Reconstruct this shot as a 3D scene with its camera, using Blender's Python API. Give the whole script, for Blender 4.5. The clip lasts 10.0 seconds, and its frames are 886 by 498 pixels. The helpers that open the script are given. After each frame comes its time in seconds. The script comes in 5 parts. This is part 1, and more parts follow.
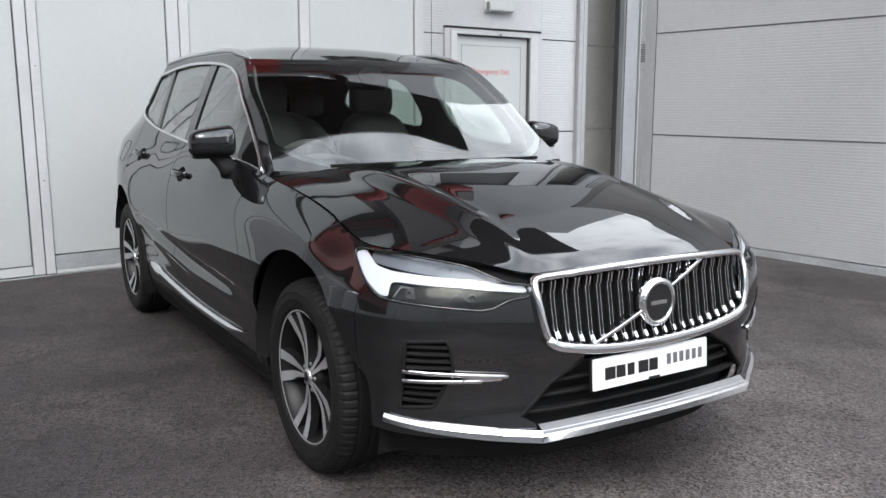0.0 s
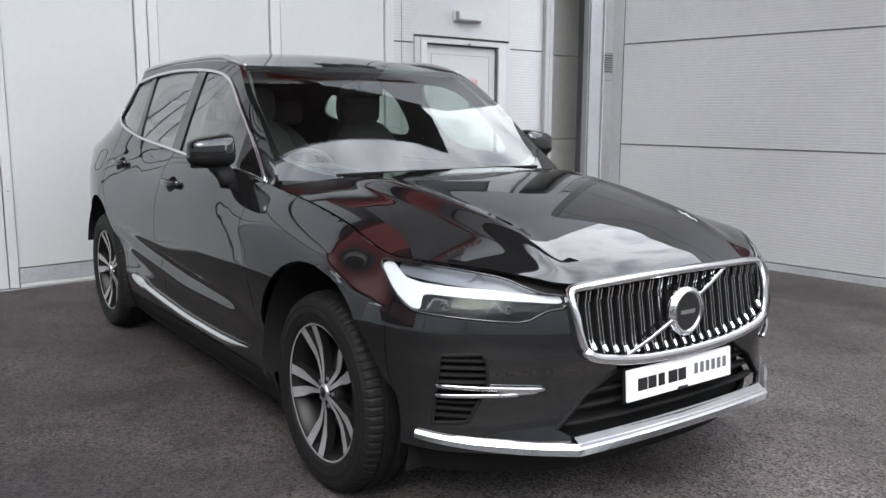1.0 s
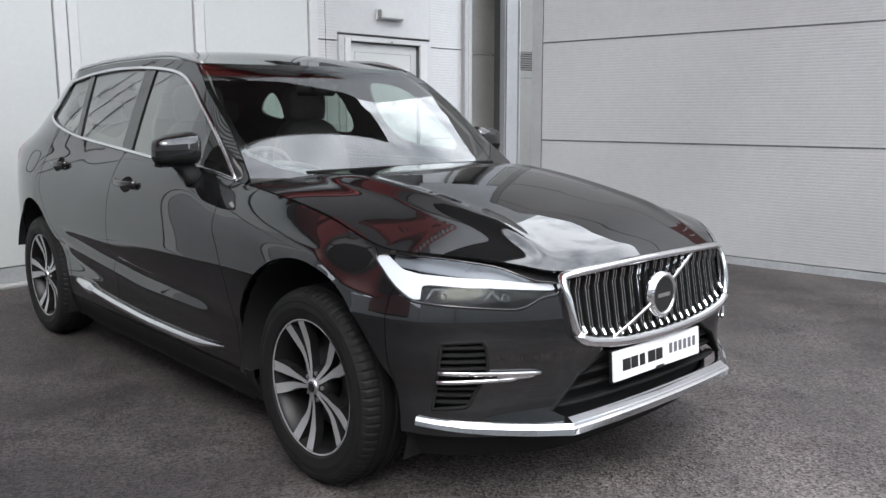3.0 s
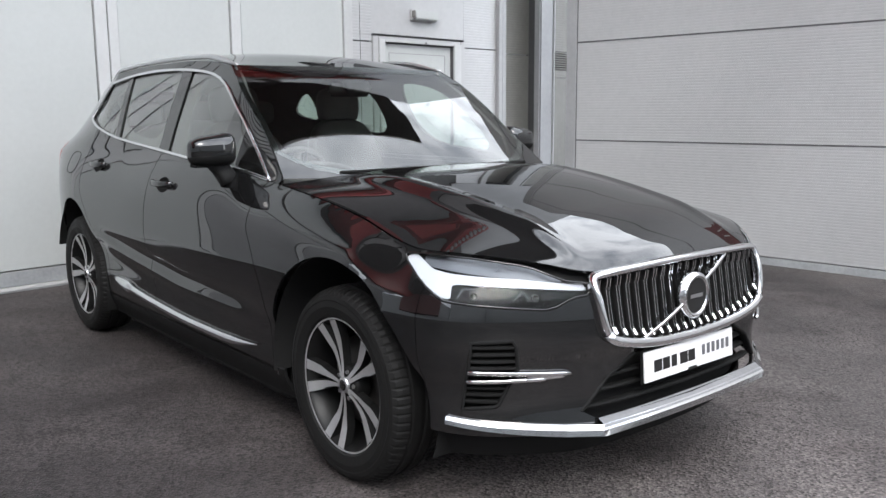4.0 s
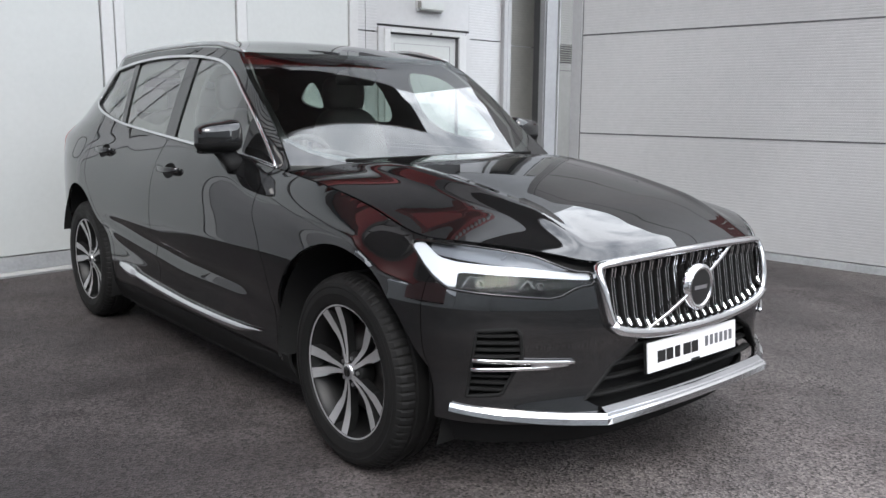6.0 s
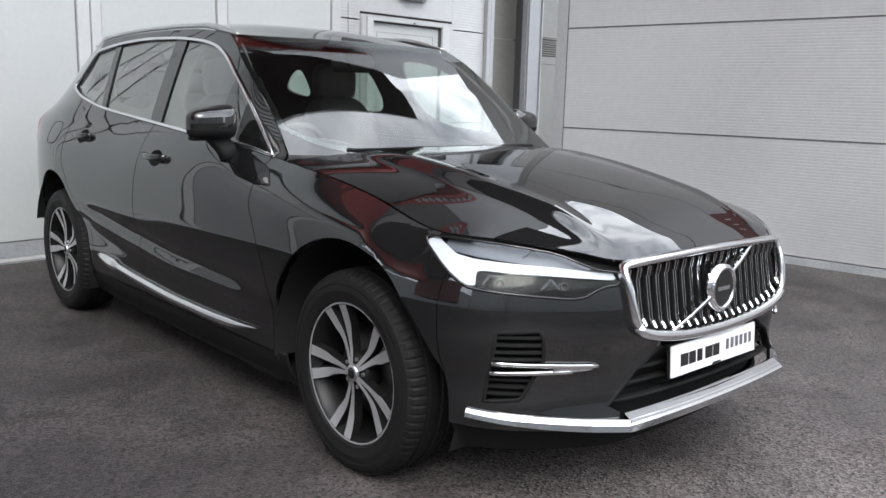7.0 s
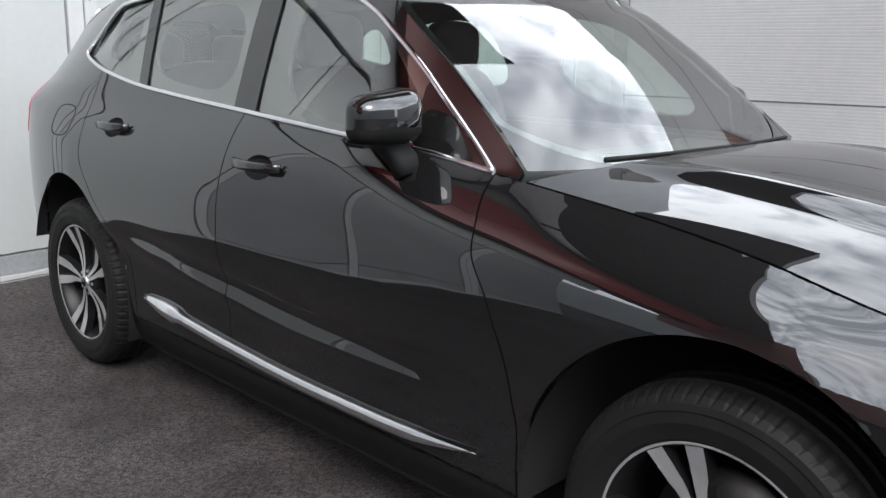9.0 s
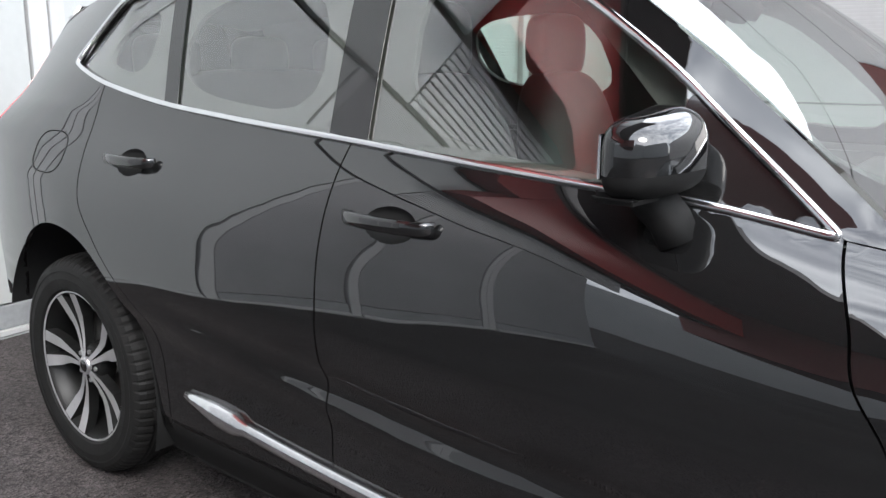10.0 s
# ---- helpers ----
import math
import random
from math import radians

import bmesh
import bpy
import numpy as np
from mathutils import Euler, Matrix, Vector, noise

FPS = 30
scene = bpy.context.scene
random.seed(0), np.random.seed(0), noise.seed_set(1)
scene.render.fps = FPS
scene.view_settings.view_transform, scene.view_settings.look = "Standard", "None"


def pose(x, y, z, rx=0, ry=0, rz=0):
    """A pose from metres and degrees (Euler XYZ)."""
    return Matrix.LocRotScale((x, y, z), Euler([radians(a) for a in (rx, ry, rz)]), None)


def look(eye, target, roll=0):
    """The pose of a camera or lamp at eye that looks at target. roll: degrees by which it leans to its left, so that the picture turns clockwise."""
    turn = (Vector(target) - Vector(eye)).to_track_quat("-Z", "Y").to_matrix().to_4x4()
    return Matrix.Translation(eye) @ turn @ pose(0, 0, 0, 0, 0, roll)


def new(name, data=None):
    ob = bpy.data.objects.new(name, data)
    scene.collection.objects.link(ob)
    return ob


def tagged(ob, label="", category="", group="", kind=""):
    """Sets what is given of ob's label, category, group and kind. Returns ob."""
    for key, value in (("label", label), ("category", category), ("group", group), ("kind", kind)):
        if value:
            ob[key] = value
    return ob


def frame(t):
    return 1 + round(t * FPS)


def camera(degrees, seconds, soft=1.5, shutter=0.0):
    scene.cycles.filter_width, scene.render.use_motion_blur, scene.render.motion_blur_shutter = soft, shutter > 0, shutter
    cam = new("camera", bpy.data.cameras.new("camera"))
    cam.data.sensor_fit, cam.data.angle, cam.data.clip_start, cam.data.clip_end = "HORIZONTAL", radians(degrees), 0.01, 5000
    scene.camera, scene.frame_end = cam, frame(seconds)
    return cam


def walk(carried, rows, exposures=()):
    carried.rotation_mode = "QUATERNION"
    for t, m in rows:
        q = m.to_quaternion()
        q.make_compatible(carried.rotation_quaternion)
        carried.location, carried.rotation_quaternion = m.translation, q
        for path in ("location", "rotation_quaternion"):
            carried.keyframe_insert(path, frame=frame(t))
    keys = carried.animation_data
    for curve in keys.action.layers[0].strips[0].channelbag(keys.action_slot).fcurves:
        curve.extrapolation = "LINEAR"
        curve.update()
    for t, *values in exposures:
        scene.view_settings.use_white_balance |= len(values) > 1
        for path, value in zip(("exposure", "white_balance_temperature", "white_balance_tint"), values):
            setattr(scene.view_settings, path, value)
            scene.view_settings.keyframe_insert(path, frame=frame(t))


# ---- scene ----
cam = camera(55.2, 10.0)
PATH = [
    (0, (2.788, -2.009, 1.354), (1.109, -0.977, 1.013), 0.0),
    (0.5, (2.691, -2.087, 1.342), (1.042, -1.005, 1.012), 0.2),
    (1, (2.592, -2.197, 1.348), (0.98, -1.056, 1.029), 0.2),
    (1.5, (2.516, -2.39, 1.339), (1.052, -1.065, 1.025), 0.8),
    (2, (2.472, -2.509, 1.346), (1.028, -1.164, 1.022), 0.3),
    (2.5, (2.467, -2.488, 1.343), (1.02, -1.146, 1.018), 0.1),
    (4, (2.488, -2.475, 1.34), (0.97, -1.213, 1.019), -0.4),
    (4.5, (2.488, -2.468, 1.345), (0.956, -1.224, 1.019), -0.4),
    (5, (2.491, -2.473, 1.343), (0.957, -1.231, 1.016), -0.3),
    (5.5, (2.496, -2.482, 1.338), (0.962, -1.243, 1.005), -0.1),
    (7, (2.272, -2.519, 1.309), (0.81, -1.202, 0.956), 1.5),
    (7.5, (1.975, -2.413, 1.307), (0.527, -1.082, 0.945), 1.6),
    (8, (1.569, -2.359, 1.282), (0.145, -1.009, 0.896), 1.6),
    (8.5, (1.157, -2.34, 1.291), (-0.21, -0.94, 0.88), 1.8),
    (9, (0.661, -2.326, 1.331), (-0.698, -0.926, 0.89), 1.1),
    (9.5, (0.137, -2.296, 1.329), (-1.225, -0.902, 0.877), 0.4),
    (10, (-0.332, -2.125, 1.321), (-1.584, -0.626, 0.891), 0.1),
]
walk(cam, [(t, look(eye, target, roll)) for t, eye, target, roll in PATH], exposures=[(0, 1.28), (8.5, 1.36), (9, 1.52), (10, 1.86)])
# ---- light ----
world = bpy.data.worlds.new("overcast_sky")
scene.world = world
world.use_nodes = True
wn, wl = world.node_tree.nodes, world.node_tree.links
wn.clear()
sky = wn.new("ShaderNodeTexSky")
sky.sky_type, sky.sun_disc = "NISHITA", False
sky.sun_elevation, sky.sun_rotation = radians(45), radians(128)
sky.air_density, sky.dust_density = 1.0, 2.0
tc = wn.new("ShaderNodeTexCoord")
cn = wn.new("ShaderNodeTexNoise")
cn.inputs["Scale"].default_value, cn.inputs["Detail"].default_value = 2.5, 9
cn.inputs["Roughness"].default_value = 0.6
cr = wn.new("ShaderNodeValToRGB")
cr.color_ramp.elements[0].position, cr.color_ramp.elements[1].position = 0.42, 0.58
cr.color_ramp.elements[0].color = (0.36, 0.36, 0.36, 1)
cloud = wn.new("ShaderNodeMixRGB")
cloud.inputs["Color2"].default_value = (16.4, 17.2, 18.4, 1)
drift = wn.new("ShaderNodeMapping")
drift.inputs["Location"].default_value = (-4.95, -6.82, 0.53)
wl.new(tc.outputs["Generated"], drift.inputs["Vector"])
wl.new(drift.outputs["Vector"], cn.inputs["Vector"])
puffs, blend = wn.new("ShaderNodeTexNoise"), wn.new("ShaderNodeMixRGB")
puffs.inputs["Scale"].default_value, puffs.inputs["Detail"].default_value = 11, 6
blend.inputs["Fac"].default_value = 0.46
wl.new(drift.outputs["Vector"], puffs.inputs["Vector"])
wl.new(cn.outputs["Fac"], blend.inputs["Color1"])
wl.new(puffs.outputs["Fac"], blend.inputs["Color2"])
wl.new(blend.outputs["Color"], cr.inputs["Fac"])
wl.new(cr.outputs["Color"], cloud.inputs["Fac"])
wl.new(sky.outputs["Color"], cloud.inputs["Color1"])
bg = wn.new("ShaderNodeBackground")
bg.inputs["Strength"].default_value = 0.10
wout = wn.new("ShaderNodeOutputWorld")
wl.new(cloud.outputs["Color"], bg.inputs["Color"])
wl.new(bg.outputs["Background"], wout.inputs["Surface"])

sun_data = bpy.data.lights.new("sun", "SUN")
sun_data.energy, sun_data.angle, sun_data.color = 0.9, radians(25), (1.0, 0.98, 0.955)
sun = new("sun", sun_data)
sun.matrix_world = look((7, -5.5, 9), (0, 0, 0))


# ---- materials ----
def material(name, base, rough=0.5, metal=0.0, coat=0.0, spec=0.5):
    m = bpy.data.materials.new(name)
    m.use_nodes = True
    b = m.node_tree.nodes["Principled BSDF"]
    b.inputs["Base Color"].default_value = (*base, 1)
    b.inputs["Roughness"].default_value, b.inputs["Metallic"].default_value = rough, metal
    b.inputs["Coat Weight"].default_value, b.inputs["Specular IOR Level"].default_value = coat, spec
    b.inputs["Coat Roughness"].default_value = 0.012
    b.inputs["Coat IOR"].default_value = 1.8
    return m


def vary(m, scale, dark, light, rough=None, bump=0.0, fine=None, stretch=(1, 1, 1), low=0.3, high=0.7):
    """Two scales of noise over the base colour, optional roughness range and fine relief."""
    n, l = m.node_tree.nodes, m.node_tree.links
    b = n["Principled BSDF"]
    c, mp = n.new("ShaderNodeTexCoord"), n.new("ShaderNodeMapping")
    mp.inputs["Scale"].default_value = stretch
    l.new(c.outputs["Object"], mp.inputs["Vector"])
    big, small = n.new("ShaderNodeTexNoise"), n.new("ShaderNodeTexNoise")
    big.inputs["Scale"].default_value, big.inputs["Detail"].default_value = scale, 6
    small.inputs["Scale"].default_value, small.inputs["Detail"].default_value = fine or scale * 14, 3
    mixn = n.new("ShaderNodeMath")
    mixn.operation = "MULTIPLY_ADD"
    mixn.inputs[1].default_value = 0.35
    half = n.new("ShaderNodeMath")
    half.operation = "MULTIPLY"
    half.inputs[1].default_value = 0.65
    ramp = n.new("ShaderNodeValToRGB")
    ramp.color_ramp.elements[0].position, ramp.color_ramp.elements[1].position = low, high
    ramp.color_ramp.elements[0].color, ramp.color_ramp.elements[1].color = (*dark, 1), (*light, 1)
    for t in (big, small):
        l.new(mp.outputs["Vector"], t.inputs["Vector"])
    l.new(big.outputs["Fac"], half.inputs[0])
    l.new(small.outputs["Fac"], mixn.inputs[0])
    l.new(half.outputs[0], mixn.inputs[2])
    l.new(mixn.outputs[0], ramp.inputs["Fac"])
    l.new(ramp.outputs["Color"], b.inputs["Base Color"])
    if rough:
        mr = n.new("ShaderNodeMapRange")
        mr.inputs["To Min"].default_value, mr.inputs["To Max"].default_value = rough
        mr.inputs["From Min"].default_value, mr.inputs["From Max"].default_value = 0.3, 0.7
        l.new(big.outputs["Fac"], mr.inputs["Value"])
        l.new(mr.outputs["Result"], b.inputs["Roughness"])
    if bump:
        bp = n.new("ShaderNodeBump")
        bp.inputs["Strength"].default_value, bp.inputs["Distance"].default_value = 1.0, bump
        l.new(small.outputs["Fac"], bp.inputs["Height"])
        l.new(bp.outputs["Normal"], b.inputs["Normal"])
    return m


def glass(name, tint, gloss=0.92, least=0.085):
    m = bpy.data.materials.new(name)
    m.use_nodes = True
    n, l = m.node_tree.nodes, m.node_tree.links
    n.clear()
    tr, gl, lw, mx, o = (n.new("ShaderNode" + k) for k in ("BsdfTransparent", "BsdfGlossy", "LayerWeight", "MixShader", "OutputMaterial"))
    pw, ma = n.new("ShaderNodeMath"), n.new("ShaderNodeMath")
    pw.operation, ma.operation = "POWER", "MULTIPLY_ADD"
    pw.inputs[1].default_value, ma.inputs[1].default_value, ma.inputs[2].default_value = 3.3, gloss, least
    lw.inputs["Blend"].default_value = 0.5
    tr.inputs["Color"].default_value = (*tint, 1)
    gl.inputs["Roughness"].default_value = 0.0
    l.new(lw.outputs["Facing"], pw.inputs[0])
    l.new(pw.outputs[0], ma.inputs[0])
    l.new(ma.outputs[0], mx.inputs["Fac"])
    l.new(tr.outputs["BSDF"], mx.inputs[1])
    l.new(gl.outputs["BSDF"], mx.inputs[2])
    l.new(mx.outputs["Shader"], o.inputs["Surface"])
    return m


PAINT = vary(material("black_metallic_paint", (0.008, 0.008, 0.009), 0.4, 0.0, 1.0, 0.0), 1.2, (0.0056, 0.0056, 0.0058), (0.0074, 0.0074, 0.0077), fine=900)
n, l = PAINT.node_tree.nodes, PAINT.node_tree.links     # faint waviness of the lacquer
wc, wv, wb = n.new("ShaderNodeTexCoord"), n.new("ShaderNodeTexNoise"), n.new("ShaderNodeBump")
wv.inputs["Scale"].default_value, wv.inputs["Detail"].default_value = 7.0, 1.0
wb.inputs["Strength"].default_value, wb.inputs["Distance"].default_value = 1.0, 0.0004
l.new(wc.outputs["Object"], wv.inputs["Vector"])
l.new(wv.outputs["Fac"], wb.inputs["Height"])
l.new(wb.outputs["Normal"], n["Principled BSDF"].inputs["Coat Normal"])
CHROME = vary(material("chrome", (0.8, 0.8, 0.8), 0.1, 1.0), 3, (0.72, 0.72, 0.73), (0.85, 0.85, 0.86), rough=(0.06, 0.16))
SATIN = vary(material("satin_aluminium", (0.6, 0.6, 0.6), 0.3, 1.0), 4, (0.55, 0.55, 0.56), (0.68, 0.68, 0.69), rough=(0.25, 0.38))
GLOSS = material("gloss_black_trim", (0.007, 0.007, 0.007), 0.08, 0.0, 0.25)
PLASTIC = vary(material("black_textured_plastic", (0.02, 0.02, 0.02), 0.65, spec=0.12), 8, (0.009, 0.009, 0.009), (0.016, 0.016, 0.016), bump=0.0006, fine=700)
VOID = material("dark_liner", (0.018, 0.018, 0.018), 0.9, spec=0.05)
RUBBER = vary(material("tyre_rubber", (0.02, 0.02, 0.02), 0.6, spec=0.16), 9, (0.007, 0.007, 0.007), (0.013, 0.0128, 0.0125), rough=(0.48, 0.72), bump=0.0004, fine=300)
ALLOY = vary(material("machined_alloy", (0.55, 0.55, 0.56), 0.38, 0.55), 10, (0.36, 0.36, 0.367), (0.48, 0.48, 0.488), rough=(0.28, 0.42))
WHEELBLACK = material("black_wheel_paint", (0.006, 0.006, 0.006), 0.45, 0.0, 0.0, 0.3)
DISC = vary(material("brake_disc_steel", (0.25, 0.24, 0.23), 0.45, 1.0), 20, (0.1, 0.096, 0.092), (0.18, 0.172, 0.165))
SCREEN = glass("clear_tinted_glass", (0.70, 0.78, 0.74), 0.78, 0.12)
SIDEGLASS = glass("green_tinted_side_glass", (0.76, 0.86, 0.80), 0.9, 0.20)
LENS = glass("clear_lamp_lens", (0.93, 0.94, 0.95), 0.25, 0.02)
LEATHER = vary(material("charcoal_leather", (0.02, 0.02, 0.021), 0.5), 6, (0.090, 0.078, 0.076), (0.135, 0.118, 0.115), bump=0.001, fine=260)
DASH = vary(material("soft_black_dashboard", (0.016, 0.016, 0.016), 0.7), 7, (0.070, 0.063, 0.061), (0.11, 0.10, 0.098), bump=0.0006, fine=400)
LAMPWHITE = material("white_light_guide", (0.5, 0.52, 0.55), 0.3)
LAMPWHITE.node_tree.nodes["Principled BSDF"].inputs["Emission Color"].default_value = (0.93, 0.96, 1, 1)
LAMPWHITE.node_tree.nodes["Principled BSDF"].inputs["Emission Strength"].default_value = 0.03
REFLECTOR = material("lamp_reflector", (0.13, 0.14, 0.155), 0.35, 0.2)
PROJECTOR = material("dark_projector", (0.03, 0.031, 0.034), 0.3, 0.0)
SKID = vary(material("satin_grey_strip", (0.3, 0.3, 0.31), 0.4, 0.6), 5, (0.22, 0.22, 0.225), (0.30, 0.30, 0.305))
TAIL = material("red_tail_lens", (0.35, 0.01, 0.012), 0.12, 0.0, 0.5)
PLATEWHITE = vary(material("white_plate_acrylic", (0.82, 0.82, 0.82), 0.25), 3, (0.76, 0.76, 0.77), (0.85, 0.85, 0.85))
INK = material("black_ink", (0.012, 0.012, 0.012), 0.4)
GREYINK = material("grey_ink", (0.12, 0.12, 0.13), 0.4)
MIRRORGLASS = material("mirror_glass", (0.85, 0.86, 0.87), 0.01, 1.0)

WHITEWALL = vary(material("white_coated_panel", (0.74, 0.75, 0.74), 0.45), 0.9, (0.44, 0.456, 0.449), (0.49, 0.506, 0.499), rough=(0.35, 0.5), fine=25)
WHITEFRAME = vary(material("white_powder_coat", (0.72, 0.72, 0.72), 0.4), 1.6, (0.46, 0.465, 0.465), (0.54, 0.546, 0.545), rough=(0.3, 0.45))
CLAD = vary(material("silver_grey_cladding", (0.42, 0.43, 0.45), 0.42, 0.25), 0.7, (0.425, 0.427, 0.431), (0.495, 0.497, 0.501), rough=(0.34, 0.5), fine=18)
CLADTRIM = vary(material("grey_trim", (0.4, 0.41, 0.43), 0.45, 0.1), 1.5, (0.28, 0.283, 0.288), (0.35, 0.353, 0.36))
# darker copy of the cladding: shade of bay and corner put into its colour
CLADDARK = vary(material("shade_toned_cladding", (0.2, 0.195, 0.19), 0.5), 1.2, (0.185, 0.18, 0.168), (0.235, 0.23, 0.215), fine=18)
BROWN = vary(material("dark_red_cladding", (0.08, 0.02, 0.018), 0.6), 0.8, (0.10, 0.022, 0.02), (0.14, 0.030, 0.028))
SILLGREY = vary(material("grey_sill", (0.3, 0.31, 0.32), 0.5), 3, (0.22, 0.23, 0.235), (0.36, 0.37, 0.38))
GAP = material("dark_gasket", (0.09, 0.09, 0.092), 0.8)
SOFFIT = vary(material("dark_soffit", (0.03, 0.03, 0.032), 0.6), 2, (0.088, 0.078, 0.078), (0.125, 0.112, 0.112))
RED = vary(material("red_fascia", (0.3, 0.014, 0.014), 0.4), 1.5, (0.27, 0.017, 0.017), (0.34, 0.024, 0.022))
SOFFITRED = vary(material("red_soffit", (0.45, 0.03, 0.03), 0.5), 1.5, (0.36, 0.022, 0.022), (0.45, 0.035, 0.034))
REDINK = material("red_lettering", (0.55, 0.16, 0.14), 0.5)
FARWALL = vary(material("far_grey_wall", (0.3, 0.31, 0.32), 0.7), 0.4, (0.25, 0.262, 0.266), (0.31, 0.322, 0.326))


def asphalt():
    m = material("coarse_asphalt", (0.05, 0.05, 0.05), 0.8, spec=0.28)
    n, l = m.node_tree.nodes, m.node_tree.links
    b = n["Principled BSDF"]
    c = n.new("ShaderNodeTexCoord")
    stone = n.new("ShaderNodeTexVoronoi")
    stone.inputs["Scale"].default_value = 115
    grit, damp, broad = n.new("ShaderNodeTexNoise"), n.new("ShaderNodeTexNoise"), n.new("ShaderNodeTexNoise")
    for t, s, d in ((grit, 420, 4), (damp, 1.1, 8), (broad, 0.45, 4)):
        t.inputs["Scale"].default_value, t.inputs["Detail"].default_value = s, d
    for t in (stone, grit, damp):
        l.new(c.outputs["Object"], t.inputs["Vector"])
    shade = n.new("ShaderNodeValToRGB")
    shade.color_ramp.elements[0].position, shade.color_ramp.elements[1].position = 0.1, 0.95
    shade.color_ramp.elements[0].color, shade.color_ramp.elements[1].color = (0.022, 0.0203, 0.0203, 1), (0.148, 0.136, 0.135, 1)
    l.new(stone.outputs["Color"], shade.inputs["Fac"])
    stain = n.new("ShaderNodeValToRGB")
    stain.color_ramp.elements[0].position, stain.color_ramp.elements[1].position = 0.40, 0.60
    stain.color_ramp.elements[0].color, stain.color_ramp.elements[1].color = (0.68, 0.665, 0.665, 1), (1.05, 1.035, 1.025, 1)
    l.new(damp.outputs["Fac"], stain.inputs["Fac"])
    mul = n.new("ShaderNodeMixRGB")
    mul.blend_type = "MULTIPLY"
    mul.inputs["Fac"].default_value = 1.0
    l.new(shade.outputs["Color"], mul.inputs["Color1"])
    l.new(stain.outputs["Color"], mul.inputs["Color2"])
    mul2 = n.new("ShaderNodeMixRGB")
    mul2.blend_type = "OVERLAY"
    mul2.inputs["Fac"].default_value = 0.35
    l.new(mul.outputs["Color"], mul2.inputs["Color1"])
    l.new(grit.outputs["Fac"], mul2.inputs["Color2"])
    shift = n.new("ShaderNodeMapping")          # broad worn and soaked areas
    shift.inputs["Location"].default_value = (-87.74, -1.08, -3.76)
    l.new(c.outputs["Object"], shift.inputs["Vector"])
    l.new(shift.outputs["Vector"], broad.inputs["Vector"])
    soak = n.new("ShaderNodeValToRGB")
    soak.color_ramp.elements[0].position, soak.color_ramp.elements[1].position = 0.38, 0.62
    soak.color_ramp.elements[0].color, soak.color_ramp.elements[1].color = (0.66, 0.63, 0.64, 1), (1.12, 1.10, 1.09, 1)
    l.new(broad.outputs["Fac"], soak.inputs["Fac"])
    mul3 = n.new("ShaderNodeMixRGB")
    mul3.blend_type = "MULTIPLY"
    mul3.inputs["Fac"].default_value = 1.0
    l.new(mul2.outputs["Color"], mul3.inputs["Color1"])
    l.new(soak.outputs["Color"], mul3.inputs["Color2"])
    spots = n.new("ShaderNodeTexNoise")         # small oily and wet spots
    spots.inputs["Scale"].default_value, spots.inputs["Detail"].default_value, spots.inputs["Distortion"].default_value = 3.4, 5, 0.6
    l.new(shift.outputs["Vector"], spots.inputs["Vector"])
    spot = n.new("ShaderNodeValToRGB")
    spot.color_ramp.elements[0].position, spot.color_ramp.elements[1].position = 0.54, 0.62
    spot.color_ramp.elements[0].color, spot.color_ramp.elements[1].color = (1.02, 1.02, 1.02, 1), (0.80, 0.79, 0.79, 1)
    l.new(spots.outputs["Fac"], spot.inputs["Fac"])
    mul4 = n.new("ShaderNodeMixRGB")
    mul4.blend_type = "MULTIPLY"
    mul4.inputs["Fac"].default_value = 1.0
    l.new(mul3.outputs["Color"], mul4.inputs["Color1"])
    l.new(spot.outputs["Color"], mul4.inputs["Color2"])
    place, far, paler = n.new("ShaderNodeVectorMath"), n.new("ShaderNodeMath"), n.new("ShaderNodeValToRGB")     # the colour is brightened in a round patch in front of the car
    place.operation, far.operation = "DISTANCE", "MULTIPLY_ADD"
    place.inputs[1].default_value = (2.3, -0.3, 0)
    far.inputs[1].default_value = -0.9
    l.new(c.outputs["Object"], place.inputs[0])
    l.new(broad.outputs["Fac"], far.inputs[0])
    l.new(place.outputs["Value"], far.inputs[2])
    paler.color_ramp.elements[0].position, paler.color_ramp.elements[1].position = 0.25, 1.0
    paler.color_ramp.elements[0].color, paler.color_ramp.elements[1].color = (1.62, 1.61, 1.58, 1), (1, 1, 1, 1)
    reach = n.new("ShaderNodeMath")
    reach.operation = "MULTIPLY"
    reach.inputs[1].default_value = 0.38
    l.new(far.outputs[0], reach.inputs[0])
    l.new(reach.outputs[0], paler.inputs["Fac"])
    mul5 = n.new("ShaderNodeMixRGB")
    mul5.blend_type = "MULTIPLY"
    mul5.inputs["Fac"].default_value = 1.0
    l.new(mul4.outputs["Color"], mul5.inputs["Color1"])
    l.new(paler.outputs["Color"], mul5.inputs["Color2"])
    axes, ax, ay, most, by_place = n.new("ShaderNodeSeparateXYZ"), n.new("ShaderNodeMath"), n.new("ShaderNodeMath"), n.new("ShaderNodeMath"), n.new("ShaderNodeValToRGB")
    ax.operation, ay.operation, most.operation = "SUBTRACT", "SUBTRACT", "MAXIMUM"         # colour darkened over the unseen yard, to dim its reflection in the paint
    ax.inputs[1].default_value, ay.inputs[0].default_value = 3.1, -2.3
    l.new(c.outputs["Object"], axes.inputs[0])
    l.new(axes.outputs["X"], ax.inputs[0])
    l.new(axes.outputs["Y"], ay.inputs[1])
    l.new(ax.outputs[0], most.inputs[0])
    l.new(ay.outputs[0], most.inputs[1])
    by_place.color_ramp.elements[0].position, by_place.color_ramp.elements[1].position = 0.0, 1.0
